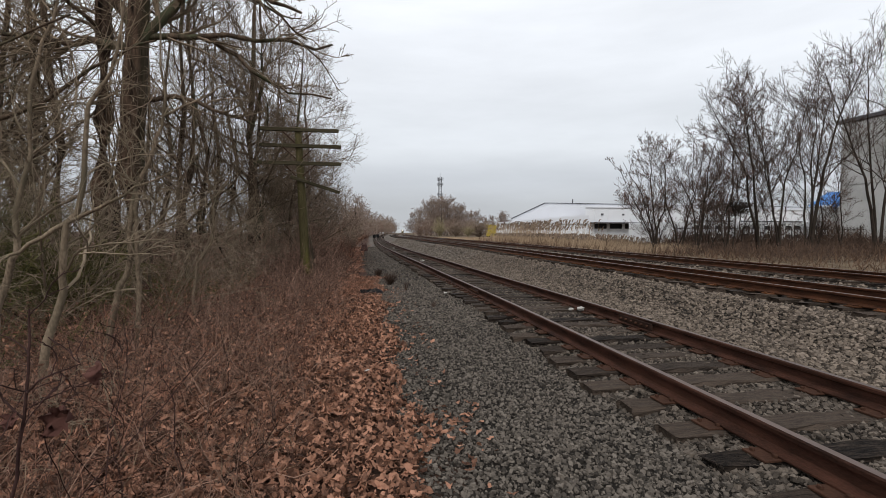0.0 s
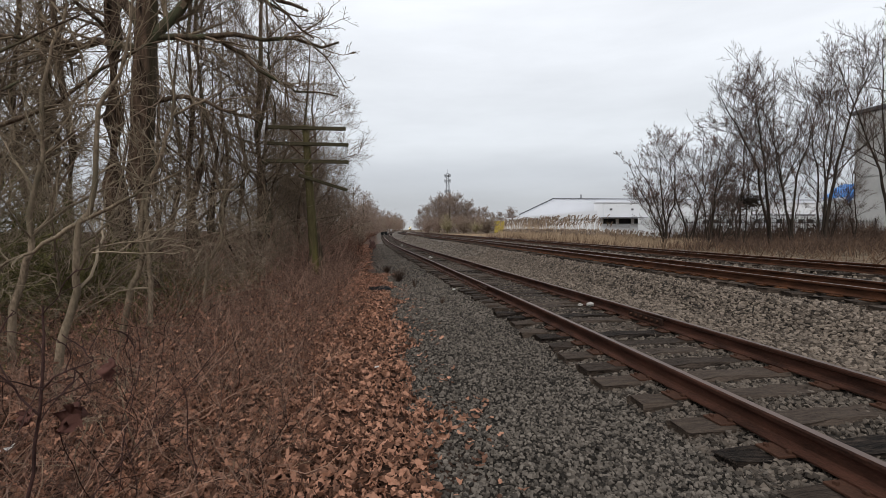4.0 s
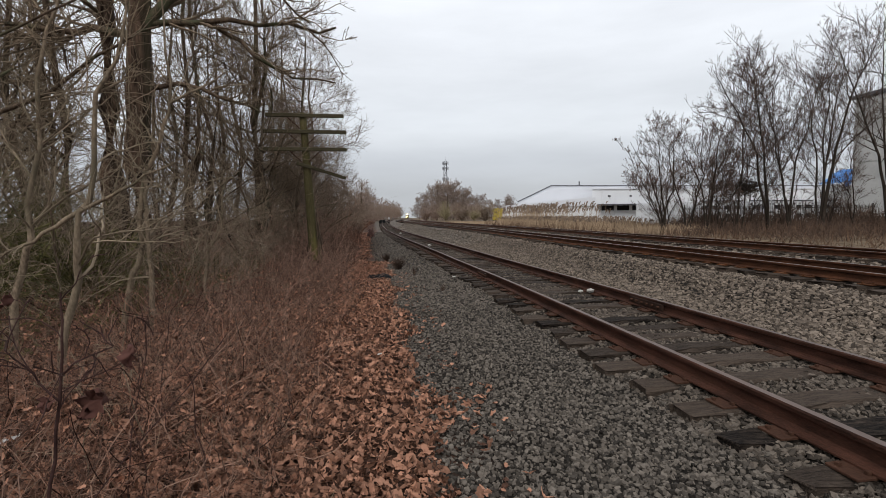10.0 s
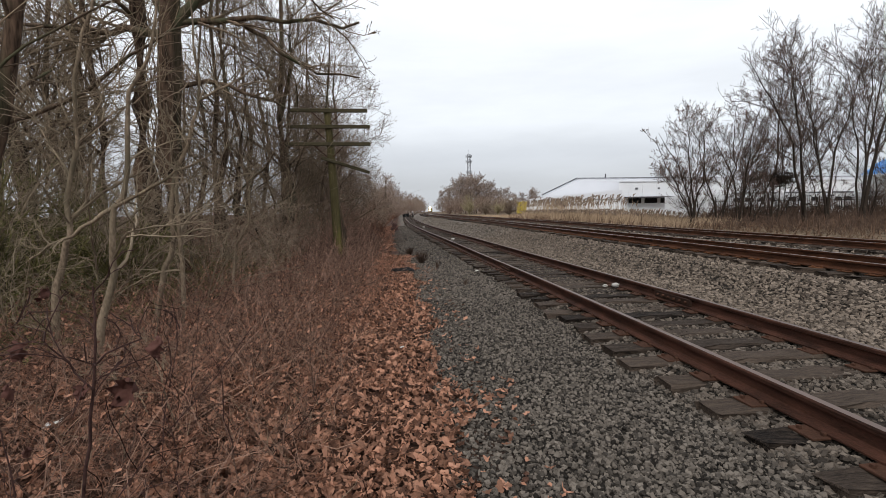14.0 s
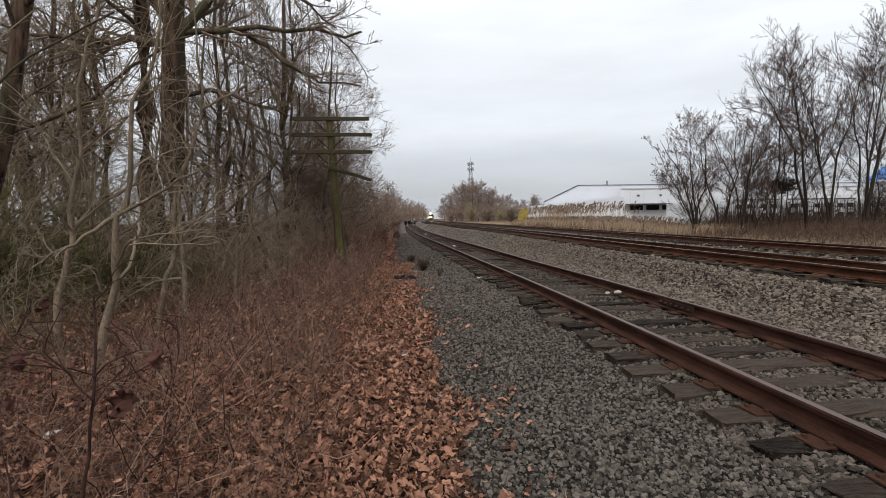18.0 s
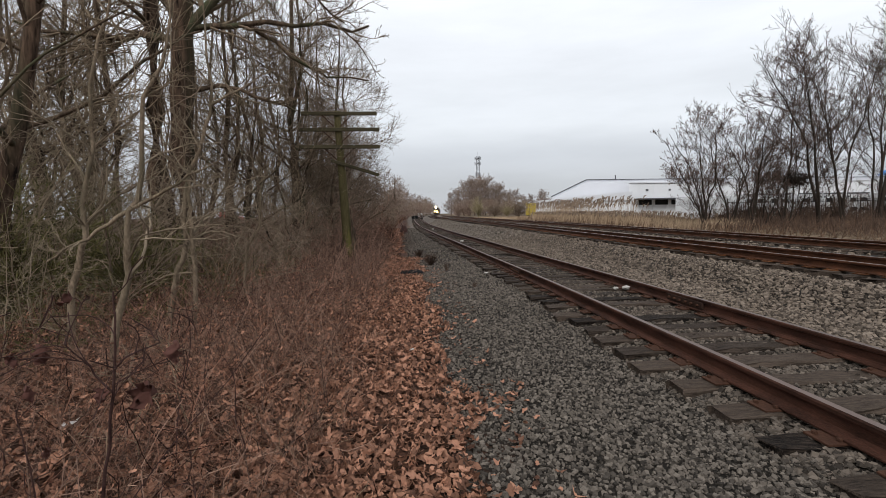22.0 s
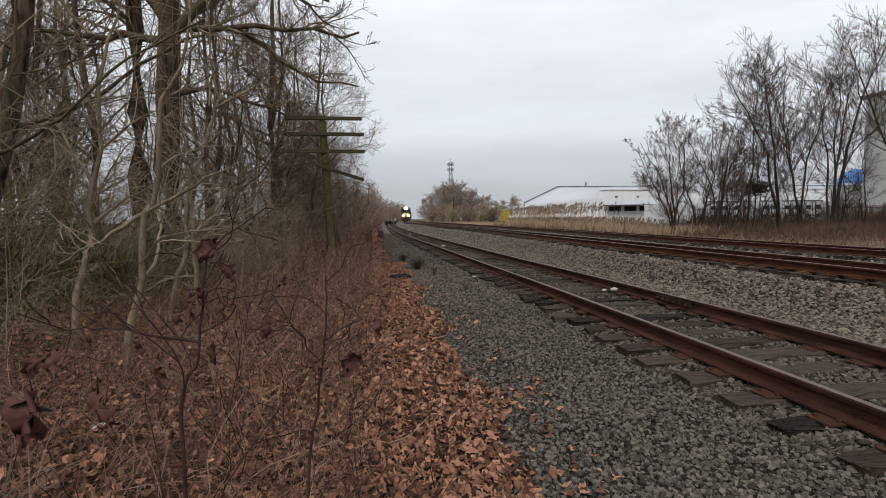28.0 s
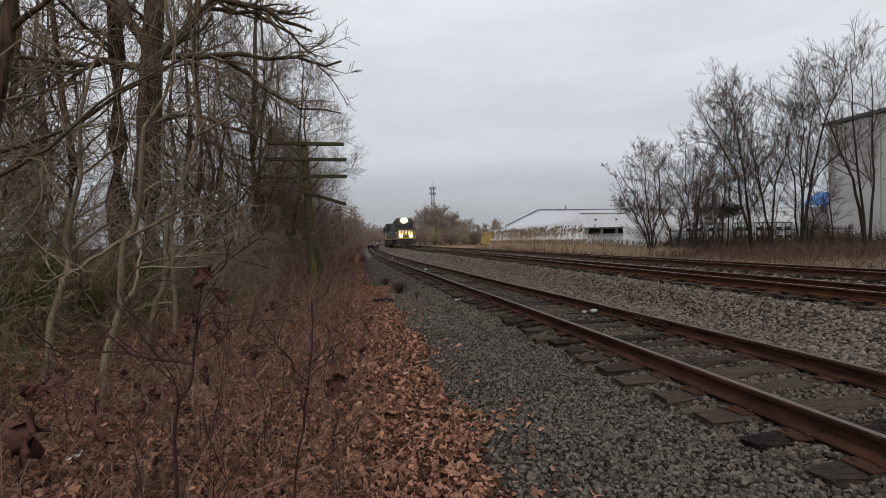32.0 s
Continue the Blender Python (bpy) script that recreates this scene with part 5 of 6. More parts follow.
# Buildings beyond the fence.
M_WHITE = material("white_metal_cladding", (0.60, 0.61, 0.63), (0.74, 0.75, 0.765), 0.5, scale=0.3, grain=6, bump=0.05, spread=0.8)
M_GREYWALL = material("grey_metal_cladding", (0.52, 0.53, 0.56), (0.66, 0.67, 0.70), 0.5, scale=0.3, grain=6, bump=0.05, spread=0.8)
M_ROOF = material("dark_roof_edge", (0.06, 0.06, 0.065), (0.13, 0.13, 0.14), 0.7, scale=1, bump=0.1)
# Near-black for the painted dock shade, and for real placards and hinges.
M_DARK = material("dock_shade_and_dark_marks", (0.012, 0.012, 0.013), (0.03, 0.03, 0.032), 0.8, scale=1, bump=0.0)
M_CONCRETE = material("grey_concrete", (0.40, 0.395, 0.38), (0.56, 0.55, 0.53), 0.9, scale=0.4, grain=5, bump=0.3, spread=0.8, stain=((0.33, 0.32, 0.30), 0.25))
M_IRON = material("black_iron", (0.012, 0.012, 0.013), (0.03, 0.03, 0.03), 0.6, 0.3, scale=5, bump=0.1)
M_TARP = material("blue_tarpaulin", (0.015, 0.12, 0.38), (0.04, 0.24, 0.6), 0.5, scale=1.5, grain=8, bump=0.5)
M_YELLOW = material("yellow_paint", (0.32, 0.23, 0.035), (0.5, 0.38, 0.08), 0.6, scale=2, bump=0.1, stain=((0.22, 0.17, 0.08), 0.8))
M_TRAILER = material("white_trailer_panel", (0.58, 0.59, 0.60), (0.74, 0.745, 0.75), 0.45, scale=1.0, grain=20, bump=0.05)
M_TYRE = material("black_rubber", (0.01, 0.01, 0.01), (0.03, 0.03, 0.03), 0.8, scale=5, bump=0.1)


def prism(profile, y0, y1, mat, skew=0.0):
    """A solid of a profile in x and z, from y0 back to y1."""
    bm = bmesh.new()
    a = [bm.verts.new((x, y0, z)) for x, z in profile]
    b = [bm.verts.new((x + skew, y1, z)) for x, z in profile]
    bm.faces.new(a)
    bm.faces.new(b[::-1])
    for i in range(len(a)):
        j = (i + 1) % len(a)
        bm.faces.new((a[j], a[i], b[i], b[j]))
    bmesh.ops.recalc_face_normals(bm, faces=bm.faces)
    return bm


def warehouse():
    root = hold("warehouse", (0, 0, 0), label="long low white metal warehouse with a loading dock", category="warehouse")
    part("wall", prism([(26.6, 0.3), (26.6, 4.5), (33.8, 7.75), (120, 7.6), (120, 0.3)], 95, 140, M_GREYWALL, 16), M_GREYWALL, root, "pale grey metal wall")
    part("roof", prism([(26.4, 4.55), (33.8, 7.95), (120.2, 7.8), (120.2, 7.6), (33.8, 7.75), (26.4, 4.3)], 94.9, 140.2, M_GREYWALL, 16), M_GREYWALL, root, "pale metal roof")
    part("roof_edge", rod(rod(bmesh.new(), (26.4, 94.85, 4.5), (33.8, 94.85, 7.9), 0.1, n=6), (33.8, 94.85, 7.9), (120, 94.85, 7.75), 0.07, n=6), M_ROOF, root, "dark roof edge")
    part("hall", prism([(38.3, 0.2), (38.3, 6.45), (110, 6.45), (110, 0.2)], 85.3, 94.5, M_WHITE, 6), M_WHITE, root, "bright white metal hall")
    part("hall_roof", prism([(38.2, 6.45), (38.2, 6.62), (110.2, 6.62), (110.2, 6.45)], 85.1, 94.6, M_GREYWALL, 6), M_GREYWALL, root, "pale roof edge")
    part("annexe", prism([(20.7, 0.2), (20.7, 3.3), (38.1, 3.3), (38.1, 0.2)], 84, 94.4, M_WHITE, 5), M_WHITE, root, "low white annexe")
    part("annexe_roof", prism([(20.4, 3.3), (38.1, 3.3), (38.1, 4.9), (20.4, 3.45)], 83.6, 94.5, M_GREYWALL, 5), M_GREYWALL, root, "pale sloping roof")
    part("dock_canopy", boxed((39.2, 82.6, 3.4), (58, 85.2, 3.6), 0.03), M_ROOF, root, "dark dock canopy")
    # Dark slabs stand for the shade under the canopy at the dock openings.
    for i in range(5):
        x = 40.2 + i * 3.2
        part("dock_door", boxed((x, 85.2, 2.4), (x + 2.5, 85.35, 3.35)), M_DARK, root, "dark strip for the shaded dock opening under the canopy")
    for x, w in ((41.5, 0.5), (46, 0.4)):
        part("wall_vent", boxed((x, 85.2, 5.0), (x + w, 85.33, 5.35)), M_ROOF, root)
    for x in (41.0, 58, 73):
        b = rod(bmesh.new(), (x, 97, 7.6), (x, 97, 8.9), 0.14)
        part("roof_pipe", b, M_ROOF, root, "dark roof vent pipe")
    for i in range(24):
        x = 40.2 + i * 2.75
        part("cladding_rib", boxed((x, 85.22, 0.5), (x + 0.08, 85.3, 6.5)), M_WHITE, root)


warehouse()


def tower_block():
    root = hold("concrete_building", (0, 0, 0), label="tall grey concrete building with a flat roof", category="building")
    part("wall", boxed((43.4, 6, 0.0), (70, 40.35, 12.45), 0.05), M_CONCRETE, root)
    part("roof", boxed((43.1, 5.7, 12.45), (70.3, 40.65, 12.8), 0.03), M_ROOF, root, "dark roof edge")
    for i in range(7):
        y = 40.2 - i * 4.9
        part("panel", boxed((43.32, y - 4.75, 0.4), (43.4, y, 6.2), 0.01), M_CONCRETE, root)
        part("panel", boxed((43.32, y - 4.75, 6.3), (43.4, y, 12.3), 0.01), M_CONCRETE, root)


tower_block()


def container(x, y):
    root = hold("shipping_container", (x, y, 0.1), label="white shipping container with barred doors behind the fence", category="container", group="parked containers")
    part("body", boxed((-1.22, 0, 0.1), (1.22, 12.2, 2.75), 0.04), M_TRAILER, root)
    for s in (-1, 1):
        door = part("door", boxed((s * 0.6 - 0.57, -0.06, 0.22), (s * 0.6 + 0.57, 0.0, 2.62), 0.01), M_TRAILER, root)
        for z in (1.85, 0.9):
            part("placard", boxed((s * 0.6 - 0.34, -0.075, z), (s * 0.6 + 0.3, -0.06, z + 0.42)), M_DARK, door, "dark placard")
        for dx in (-0.42, 0.4):
            part("lock_bar", rod(bmesh.new(), (s * 0.6 + dx, -0.09, 0.2), (s * 0.6 + dx, -0.09, 2.65), 0.025, n=6), M_IRON, door)
        for z in (0.5, 1.4, 2.3):
            part("hinge", boxed((s * 1.16 - 0.06, -0.07, z), (s * 1.16 + 0.06, 0.0, z + 0.16)), M_DARK, door)
    for z in (0.02, 2.68):
        part("sill", boxed((-1.24, -0.04, z), (1.24, 0.06, z + 0.14), 0.01), M_ROOF, root, "grey end sill")
    for i in range(9):
        part("rib", boxed((-1.26, 0.7 + i * 1.3, 0.2), (-1.2, 0.95 + i * 1.3, 2.65)), M_TRAILER, root)
    return root


first = container(32.4, 46)
for i in range(1, 6):
    copy_thing(first, pose(32.4 + i * 2.95, 46 + 0.3 * math.sin(i * 2.1), 0.1, 0, 0, 0))


def tarp():
    root = hold("blue_tarp", (49.7, 46.4, 0.2), label="blue tarpaulin over a stacked load", category="tarpaulin")
    part("load", boxed((0.0, 0, 0), (3.0, 3.0, 4.4), 0.1), M_CONCRETE, root, "grey stacked load")
    g = np.random.default_rng(5)
    n = 14
    X, Y = np.meshgrid(np.linspace(-0.1, 3.1, n), np.linspace(-0.12, 3.1, n))
    Z = 4.5 + np.clip(X + 0.4, 0, 3) * 0.62 + g.normal(size=X.shape) * 0.06
    Z[0] -= 0.6
    v = np.stack([X, Y, Z], -1).reshape(-1, 3)
    idx = np.arange(n * n).reshape(n, n)
    q = np.stack([idx[:-1, :-1], idx[:-1, 1:], idx[1:, 1:], idx[1:, :-1]], -1).reshape(-1, 4)
    child("sheet", mesh_of("sheet", v, [q], M_TARP), root, "crumpled blue sheet")


tarp()


def fence():
    root = hold("iron_fence", (0, 0, 0), label="black iron picket fence beyond the trees", category="fence")
    x0, x1 = 23.3, 43.0
    for z in (0.5, 1.9):
        part("rail", boxed((x0, 37.47, z), (x1, 37.53, z + 0.05)), M_IRON, root)
    bar = bpy.data.meshes.new("picket")
    bm = boxed((-0.012, -0.012, 0.0), (0.012, 0.012, 2.05))
    bm.to_mesh(bar)
    bm.free()
    bar.materials.append(M_IRON)
    pm = bpy.data.meshes.new("post")
    bm = boxed((-0.04, -0.04, 0.0), (0.04, 0.04, 2.2), 0.005)
    bm.to_mesh(pm)
    bm.free()
    pm.materials.append(M_IRON)
    for i in range(int((x1 - x0) / 0.16)):
        x = x0 + i * 0.16
        post = i % 15 == 0
        child("post" if post else "picket", pm if post else bar, root, at=pose(x, 37.5, 0.1))


fence()


# The centre: a clump of trees, a radio mast, scrub, a yellow box.
M_FARTREE = material("far_twigs", (0.13, 0.097, 0.08), (0.34, 0.26, 0.215), 0.95, island=0.6, bump=0)


def far_tree(at, height, width, seed, label="leafless brown tree in the distance", dense=1.0, mat=None, name="far_tree"):
    g = np.random.default_rng(seed)
    mat = mat or M_FARTREE
    root = hold(name, at, label=label, category="tree", group="trees in the distance")
    TP, TR = trunk_path([(0, 0, -0.3), (0.1, 0, height * 0.4), (0.2, 0, height)], height * 0.018, 0.03, 9, 0.08, g)
    v, q = tubes(TP, TR, 8)
    child("trunk", mesh_of("trunk", v, [q], M_BARK, smooth=True), root)
    P, R = grow(TP, TR, int(22 * dense), (0.06, 0.95), (30, 80), (0.3 * width, 0.5 * width), (0.3, 0.5), 6, 0.14, 0.12, g)
    R = np.maximum(R, 0.035)
    pieces = [tubes(P, R, 4)]
    P, R = grow(P, R, int(11 * dense), (0.1, 1.0), (25, 70), (0.35, 0.6), (0.4, 0.7), 4, 0.12, 0.15, g)
    R = np.maximum(R, 0.022)
    pieces.append(tubes(P, R, 3))
    P, R = grow(P, R, int(8 * dense), (0.1, 1.0), (25, 75), (0.3, 0.5), (0.4, 0.7), 2, 0.08, 0.15, g)
    R = np.maximum(R, 0.018)
    pieces.append(tubes(P, R, 3))
    v, q = join(pieces)
    child("crown", mesh_of("crown", v, q, mat), root)
    return root


a = far_tree((17.0, 150, 0.5), 11.8, 1.15, 301, dense=1.25)
b = far_tree((22.5, 152, 0.5), 11.8, 1.15, 302, dense=1.25)
for s, x, y, k in ((a, 13.2, 148, 0.7), (b, 19.7, 146, 0.9), (a, 25.5, 150, 0.85), (b, 28.0, 156, 0.8), (a, 21, 160, 1.05), (b, 16.0, 158, 0.9), (a, 24.0, 160, 0.95), (b, 11.6, 155, 0.6), (a, 29.5, 150, 0.65)):
    c = copy_thing(s, pose(x, y, 0.5, 0, 0, x * 40))
    c.scale = (k, k, k)
ROW = [far_tree((-11, 84, 0.0), 11, 0.9, 303, dense=0.75), far_tree((-13, 88, 0.0), 11, 0.9, 304, dense=0.75)]
for n in range(46):
    y = 90 * 1.048**n
    x = -4.4 - (n % 3) * 2.0 - y * 0.003 + float(siding_x(y))
    c = copy_thing(ROW[n % 2], pose(x, y, 0.2, 0, 0, n * 77))
    k = 0.8 + 0.12 * math.sin(n * 2.3) + max(0, y - 120) * 0.0021
    c.scale = (k, k, k)
for n in range(7):
    c = copy_thing((a, b)[n % 2], pose(54 + n * 4.2, 258 + 5 * math.sin(n * 3.0), 0.5, 0, 0, n * 91))
    k = 0.92 + 0.14 * math.sin(n * 1.9)
    c.scale = (k, k, k)
for n in range(12):
    y = 220 + n * 30
    x = 15 + (n % 3) * 5 + float(main_x(y))
    c = copy_thing(ROW[n % 2], pose(x, y, 0.5, 0, 0, n * 57))
    k = 0.8 + 0.2 * math.sin(n * 1.3)
    c.scale = (k, k, k)

# Scrub in front of the clump: an olive willow, tan bushes, dark briar.
M_OLIVE = material("olive_budding_twigs", (0.16, 0.132, 0.075), (0.34, 0.285, 0.175), 0.9, island=0.6, bump=0)
M_TAN = material("tan_scrub_twigs", (0.13, 0.095, 0.07), (0.30, 0.23, 0.175), 0.9, island=0.6, bump=0)
M_BRIAR = material("dark_briar", (0.10, 0.07, 0.055), (0.33, 0.235, 0.185), 0.9, island=0.6, bump=0)


def bush(at, height, width, seed, mat, label, stems=26, r=0.012):
    g = np.random.default_rng(seed)
    root = hold("bush", at, label=label, category="bush")
    a = g.uniform(0, 2 * np.pi, stems)
    out = g.uniform(0.1, 1.0, stems) * width
    k = np.linspace(0, 1, 6)[None, :, None]
    end = np.stack([np.cos(a) * out, np.sin(a) * out, height * g.uniform(0.6, 1.0, stems) * np.sqrt(np.clip(1.15 - (out / width) ** 2, 0.1, 1))], 1)
    P = k * end[:, None] * np.concatenate([k**0.7, k**0.7, k**-0.0], -1) + g.normal(size=(stems, 6, 3)) * 0.05 * width * k
    P[:, 0, 2] = -0.1
    R = np.linspace(r * 2, r, 6)[None] * np.ones((stems, 1))
    for p, w in zip(P[:6], R[:6]):
        v, q = tubes(p[None], w[None] * 1.3, 5)
        child("stem", mesh_of("stem", v, [q], mat), root)
    pieces = [tubes(P, R, 3)]
    C, S = grow(P, R, 7, (0.15, 1.0), (20, 60), (0.25, 0.5), (0.5, 0.8), 4, 0.15, 0.15, g)
    pieces.append(tubes(C, np.maximum(S, r * 0.7), 3))
    C, S = grow(C, S, 5, (0.15, 1.0), (20, 60), (0.35, 0.6), (0.5, 0.9), 2, 0.1, 0.15, g)
    pieces.append(tubes(C, np.maximum(S, r * 0.6), 3))
    v, q = join(pieces)
    child("crown", mesh_of("crown", v, q, mat), root)
    return root


SHRUB = "leafless understory shrub with long arching pale twigs"


def arching_shrub(at, height, seed, mat, stems=8, r=0.009):
    """Stems that rise from one root and bow over, with long curving twigs."""
    g = np.random.default_rng(seed)
    root = hold("shrub", at, label=SHRUB, category="shrub", group="shrubs under the trees")
    a = g.uniform(0, 2 * np.pi, stems)
    out = np.stack([np.cos(a), np.sin(a), 0 * a], 1)
    d = unit(out * g.uniform(0.1, 0.7, (stems, 1)) + np.array([0, 0, 1.0]))
    step = height * g.uniform(0.7, 1.25, (stems, 1)) / 11
    bow = out * g.uniform(0.02, 0.12, (stems, 1)) + g.normal(size=(stems, 3)) * 0.05
    pts = [out * 0.06 - np.array([0, 0, 0.1])]
    for k in range(11):
        d = unit(d + bow + g.normal(size=(stems, 3)) * 0.11)
        pts.append(pts[-1] + d * step)
    P = np.stack(pts, 1)
    R = r * g.uniform(0.6, 1.3, (stems, 1)) * np.linspace(1.3, 0.35, 12)
    for p, w in zip(P, R):
        v, q = tubes(p[None], w[None], 6)
        child("stem", mesh_of("stem", v, [q], mat, smooth=True), root)
    pieces = []
    for n, length, k, least in ((8, (0.25, 0.5), 8, 0.0034), (4, (0.35, 0.7), 6, 0.0027), (3, (0.35, 0.7), 4, 0.0022)):
        P, R = grow(P, R, n, (0.2, 1.0), (30, 78), length, (0.45, 0.7), k, 0.02, 0.15, g, curl=0.13)
        R = np.maximum(R, least)
        pieces.append(tubes(P, R, 3))
    v, q = join(pieces)
    child("crown", mesh_of("crown", v, q, mat), root)
    return root


shrubs = [arching_shrub((-8.5, 9.6, -0.1), 3.0, 531, M_PALETWIG), arching_shrub((-7.6, 11.2, -0.1), 2.6, 532, M_EDGETWIG, 7), arching_shrub((-10.4, 8.4, -0.1), 3.6, 533, M_PALETWIG, 9), arching_shrub((-6.9, 8.8, -0.1), 2.3, 534, M_PALETWIG, 6, 0.007)]
for n, (x, y, k) in enumerate(((-9.9, 11.4, 1.1), (-11.6, 12.6, 1.2), (-12.8, 9.6, 1.2), (-8.6, 7.0, 0.9), (-8.9, 16.0, 0.9), (-7.4, 18.5, 1.0), (-10.6, 17.5, 1.0), (-9.2, 21.0, 1.2), (-12.2, 19.5, 1.3), (-7.6, 24.5, 1.2), (-9.6, 25.5, 1.4), (-14.8, 22.5, 1.5), (-8.8, 30.0, 1.5), (-6.9, 13.4, 0.9), (-7.0, 21.0, 1.2), (-6.9, 28.0, 1.4), (-6.6, 33.0, 1.5), (-7.0, 39.0, 1.7), (-14.0, 13.0, 1.3), (-7.9, 5.6, 0.7), (-9.6, 6.2, 0.9), (-8.9, 9.2, 1.6), (-12.6, 11.6, 2.2), (-11.4, 10.2, 1.5))):
    c = copy_thing(shrubs[n % 4], pose(x, y, float(ground_z(x, y)) - 0.05, 0, 0, n * 101))
    c.scale = (k, k, k)
for n, (x, y, h, w) in enumerate(((-9.6, 8.0, 1.8, 1.5), (-11.4, 9.6, 3.0, 2.0), (-13.2, 11.0, 3.4, 2.3), (-15.5, 13.5, 3.6, 2.6), (-11.2, 12.4, 2.4, 1.9), (-8.4, 9.2, 1.5, 1.3), (-17.5, 17.0, 3.6, 3.0), (-13.0, 15.5, 2.4, 2.2))):
    bush((x, y, float(ground_z(x, y))), h, w, 570 + n, M_IVY, "dark olive thicket of vines under the trees", 30, 0.008)
bush((12.3, 102, 0.5), 4.3, 2.2, 501, M_OLIVE, "bushy willow with olive-yellow buds", 30, 0.022)
bush((16.2, 104, 0.5), 3.4, 3.6, 502, M_TAN, "tan leafless bush beside the tracks", 50, 0.02)
bush((21.2, 102, 0.3), 4.0, 4.3, 503, M_TAN, "rounded tan leafless bush beside the tracks", 70, 0.02)
bush((17.8, 98, 0.5), 2.6, 2.2, 504, M_OLIVE, "low straw-olive bush beside the tracks", 24, 0.02)
bush((9.8, 118, 0.5), 3.6, 2.5, 505, M_BRIAR, "dark leafless thicket beside the tracks", 26, 0.02)
bush((13.5, 126, 0.5), 4.5, 3.2, 506, M_BRIAR, "dark leafless thicket beside the tracks", 30, 0.022)
bush((19.0, 126, 0.5), 4.5, 3.2, 507, M_BRIAR, "dark leafless thicket beside the tracks", 30, 0.022)
for n in range(7):
    bush((11.5 + n * 2.7, 140 + 2 * math.sin(n * 2.0), 0.5), 4.6 + 0.8 * math.sin(n * 1.7), 3.0, 560 + n, M_FARTREE, "brown leafless thicket under the clump of trees", 30, 0.022)
bush((24.0, 127, 0.5), 4.0, 3.2, 508, M_BRIAR, "dark leafless thicket beside the tracks", 30, 0.022)
for n, (x, y, h, w) in enumerate(((-6.6, 62, 2.8, 2.0), (-6.5, 74, 3.0, 2.2), (-6.8, 86, 3.5, 2.6), (-6.4, 100, 3.6, 2.8), (-6.0, 116, 4.0, 3.0), (-5.0, 135, 4.5, 3.2), (-3.5, 155, 4.5, 3.4), (-5.4, 48, 2.6, 1.9), (-6.6, 36, 2.6, 1.9), (-5.8, 56, 3.6, 2.4), (-6.2, 67, 3.8, 2.6), (-5.8, 80, 4.2, 2.8), (-5.4, 92, 4.4, 3.0), (-5.4, 108, 4.8, 3.2), (-4.4, 125, 5.2, 3.4), (-3.2, 144, 5.6, 3.6), (-1.4, 170, 6.0, 3.8), (0.6, 190, 6.5, 4.0), (3.0, 215, 7.0, 4.4), (5.6, 245, 7.5, 5.0), (8.6, 275, 8.0, 5.2), (12.2, 310, 8.5, 5.6), (17.0, 355, 9.0, 6.0))):
    bush((x, y, float(ground_z(x, y))), h, w, 520 + n, M_TAN if n % 3 == 1 else M_BRIAR, "reddish-brown leafless thicket beside the siding", 26, 0.016)
bush((-4.9, 47, -0.2), 1.6, 0.9, 541, M_TAN, "pile of bleached tan brushwood", 22, 0.014)

M_STEEL = material("galvanised_steel", (0.25, 0.26, 0.28), (0.4, 0.41, 0.43), 0.5, 0.6, scale=2, bump=0)


def mast():
    root = hold("radio_mast", (43.6, 303, 0.5), label="grey steel lattice radio mast above the trees", category="radio mast")
    H = 37.5
    for sx, sy in ((-1, -1), (1, -1), (1, 1), (-1, 1)):
        part("leg", rod(bmesh.new(), (sx * 1.6, sy * 1.6, 0), (sx * 0.8, sy * 0.8, H), 0.16, 0.12, 6), M_STEEL, root)
    for i in range(12):
        z0, z1 = H * i / 12, H * (i + 1) / 12
        r0, r1 = 1.6 - 0.8 * i / 12, 1.6 - 0.8 * (i + 1) / 12
        bm = bmesh.new()
        for (ax, ay), (bx, by) in (((-1, -1), (1, -1)), ((1, -1), (1, 1)), ((1, 1), (-1, 1)), ((-1, 1), (-1, -1))):
            rod(bm, (ax * r0, ay * r0, z0), (bx * r1, by * r1, z1), 0.07, n=4)
            rod(bm, (bx * r0, by * r0, z0), (ax * r1, ay * r1, z1), 0.07, n=4)
            rod(bm, (ax * r1, ay * r1, z1), (bx * r1, by * r1, z1), 0.07, n=4)
        part("lattice", bm, M_STEEL, root)
    for z in (36.2, 32.8, 26.0):
        for a in range(6):
            c, s = math.cos(a * 1.047), math.sin(a * 1.047)
            m = pose(c * 1.9, s * 1.9, z, 0, 0, math.degrees(a * 1.047))
            part("antenna", box(bmesh.new(), (-0.15, -0.25, -1.0), (0.15, 0.25, 1.0), 0.03, m), M_STEEL, root, "pale antenna panel")
        part("platform", rod(bmesh.new(), (0, 0, z - 0.1), (0, 0, z + 0.1), 1.7, n=12), M_STEEL, root)
    part("rod", rod(bmesh.new(), (0, 0, H), (0, 0, H + 3), 0.08), M_STEEL, root)


mast()
ybox = hold("yellow_container", (26.2, 110, 0.5), -15, label="yellow steel container beside the reeds", category="container")
part("body", boxed((-1.2, 0, 0.15), (1.2, 6, 3.0), 0.05), M_YELLOW, ybox)
for s in (-1, 1):
    part("door", boxed((s * 0.58 - 0.53, -0.05, 0.3), (s * 0.58 + 0.53, 0, 2.85), 0.02), M_YELLOW, ybox)
    part("bar", rod(bmesh.new(), (s * 0.3, -0.08, 0.3), (s * 0.3, -0.08, 2.85), 0.025), M_IRON, ybox)
part("skid", boxed((-1.2, 0, 0), (1.2, 6, 0.15)), M_IRON, ybox)

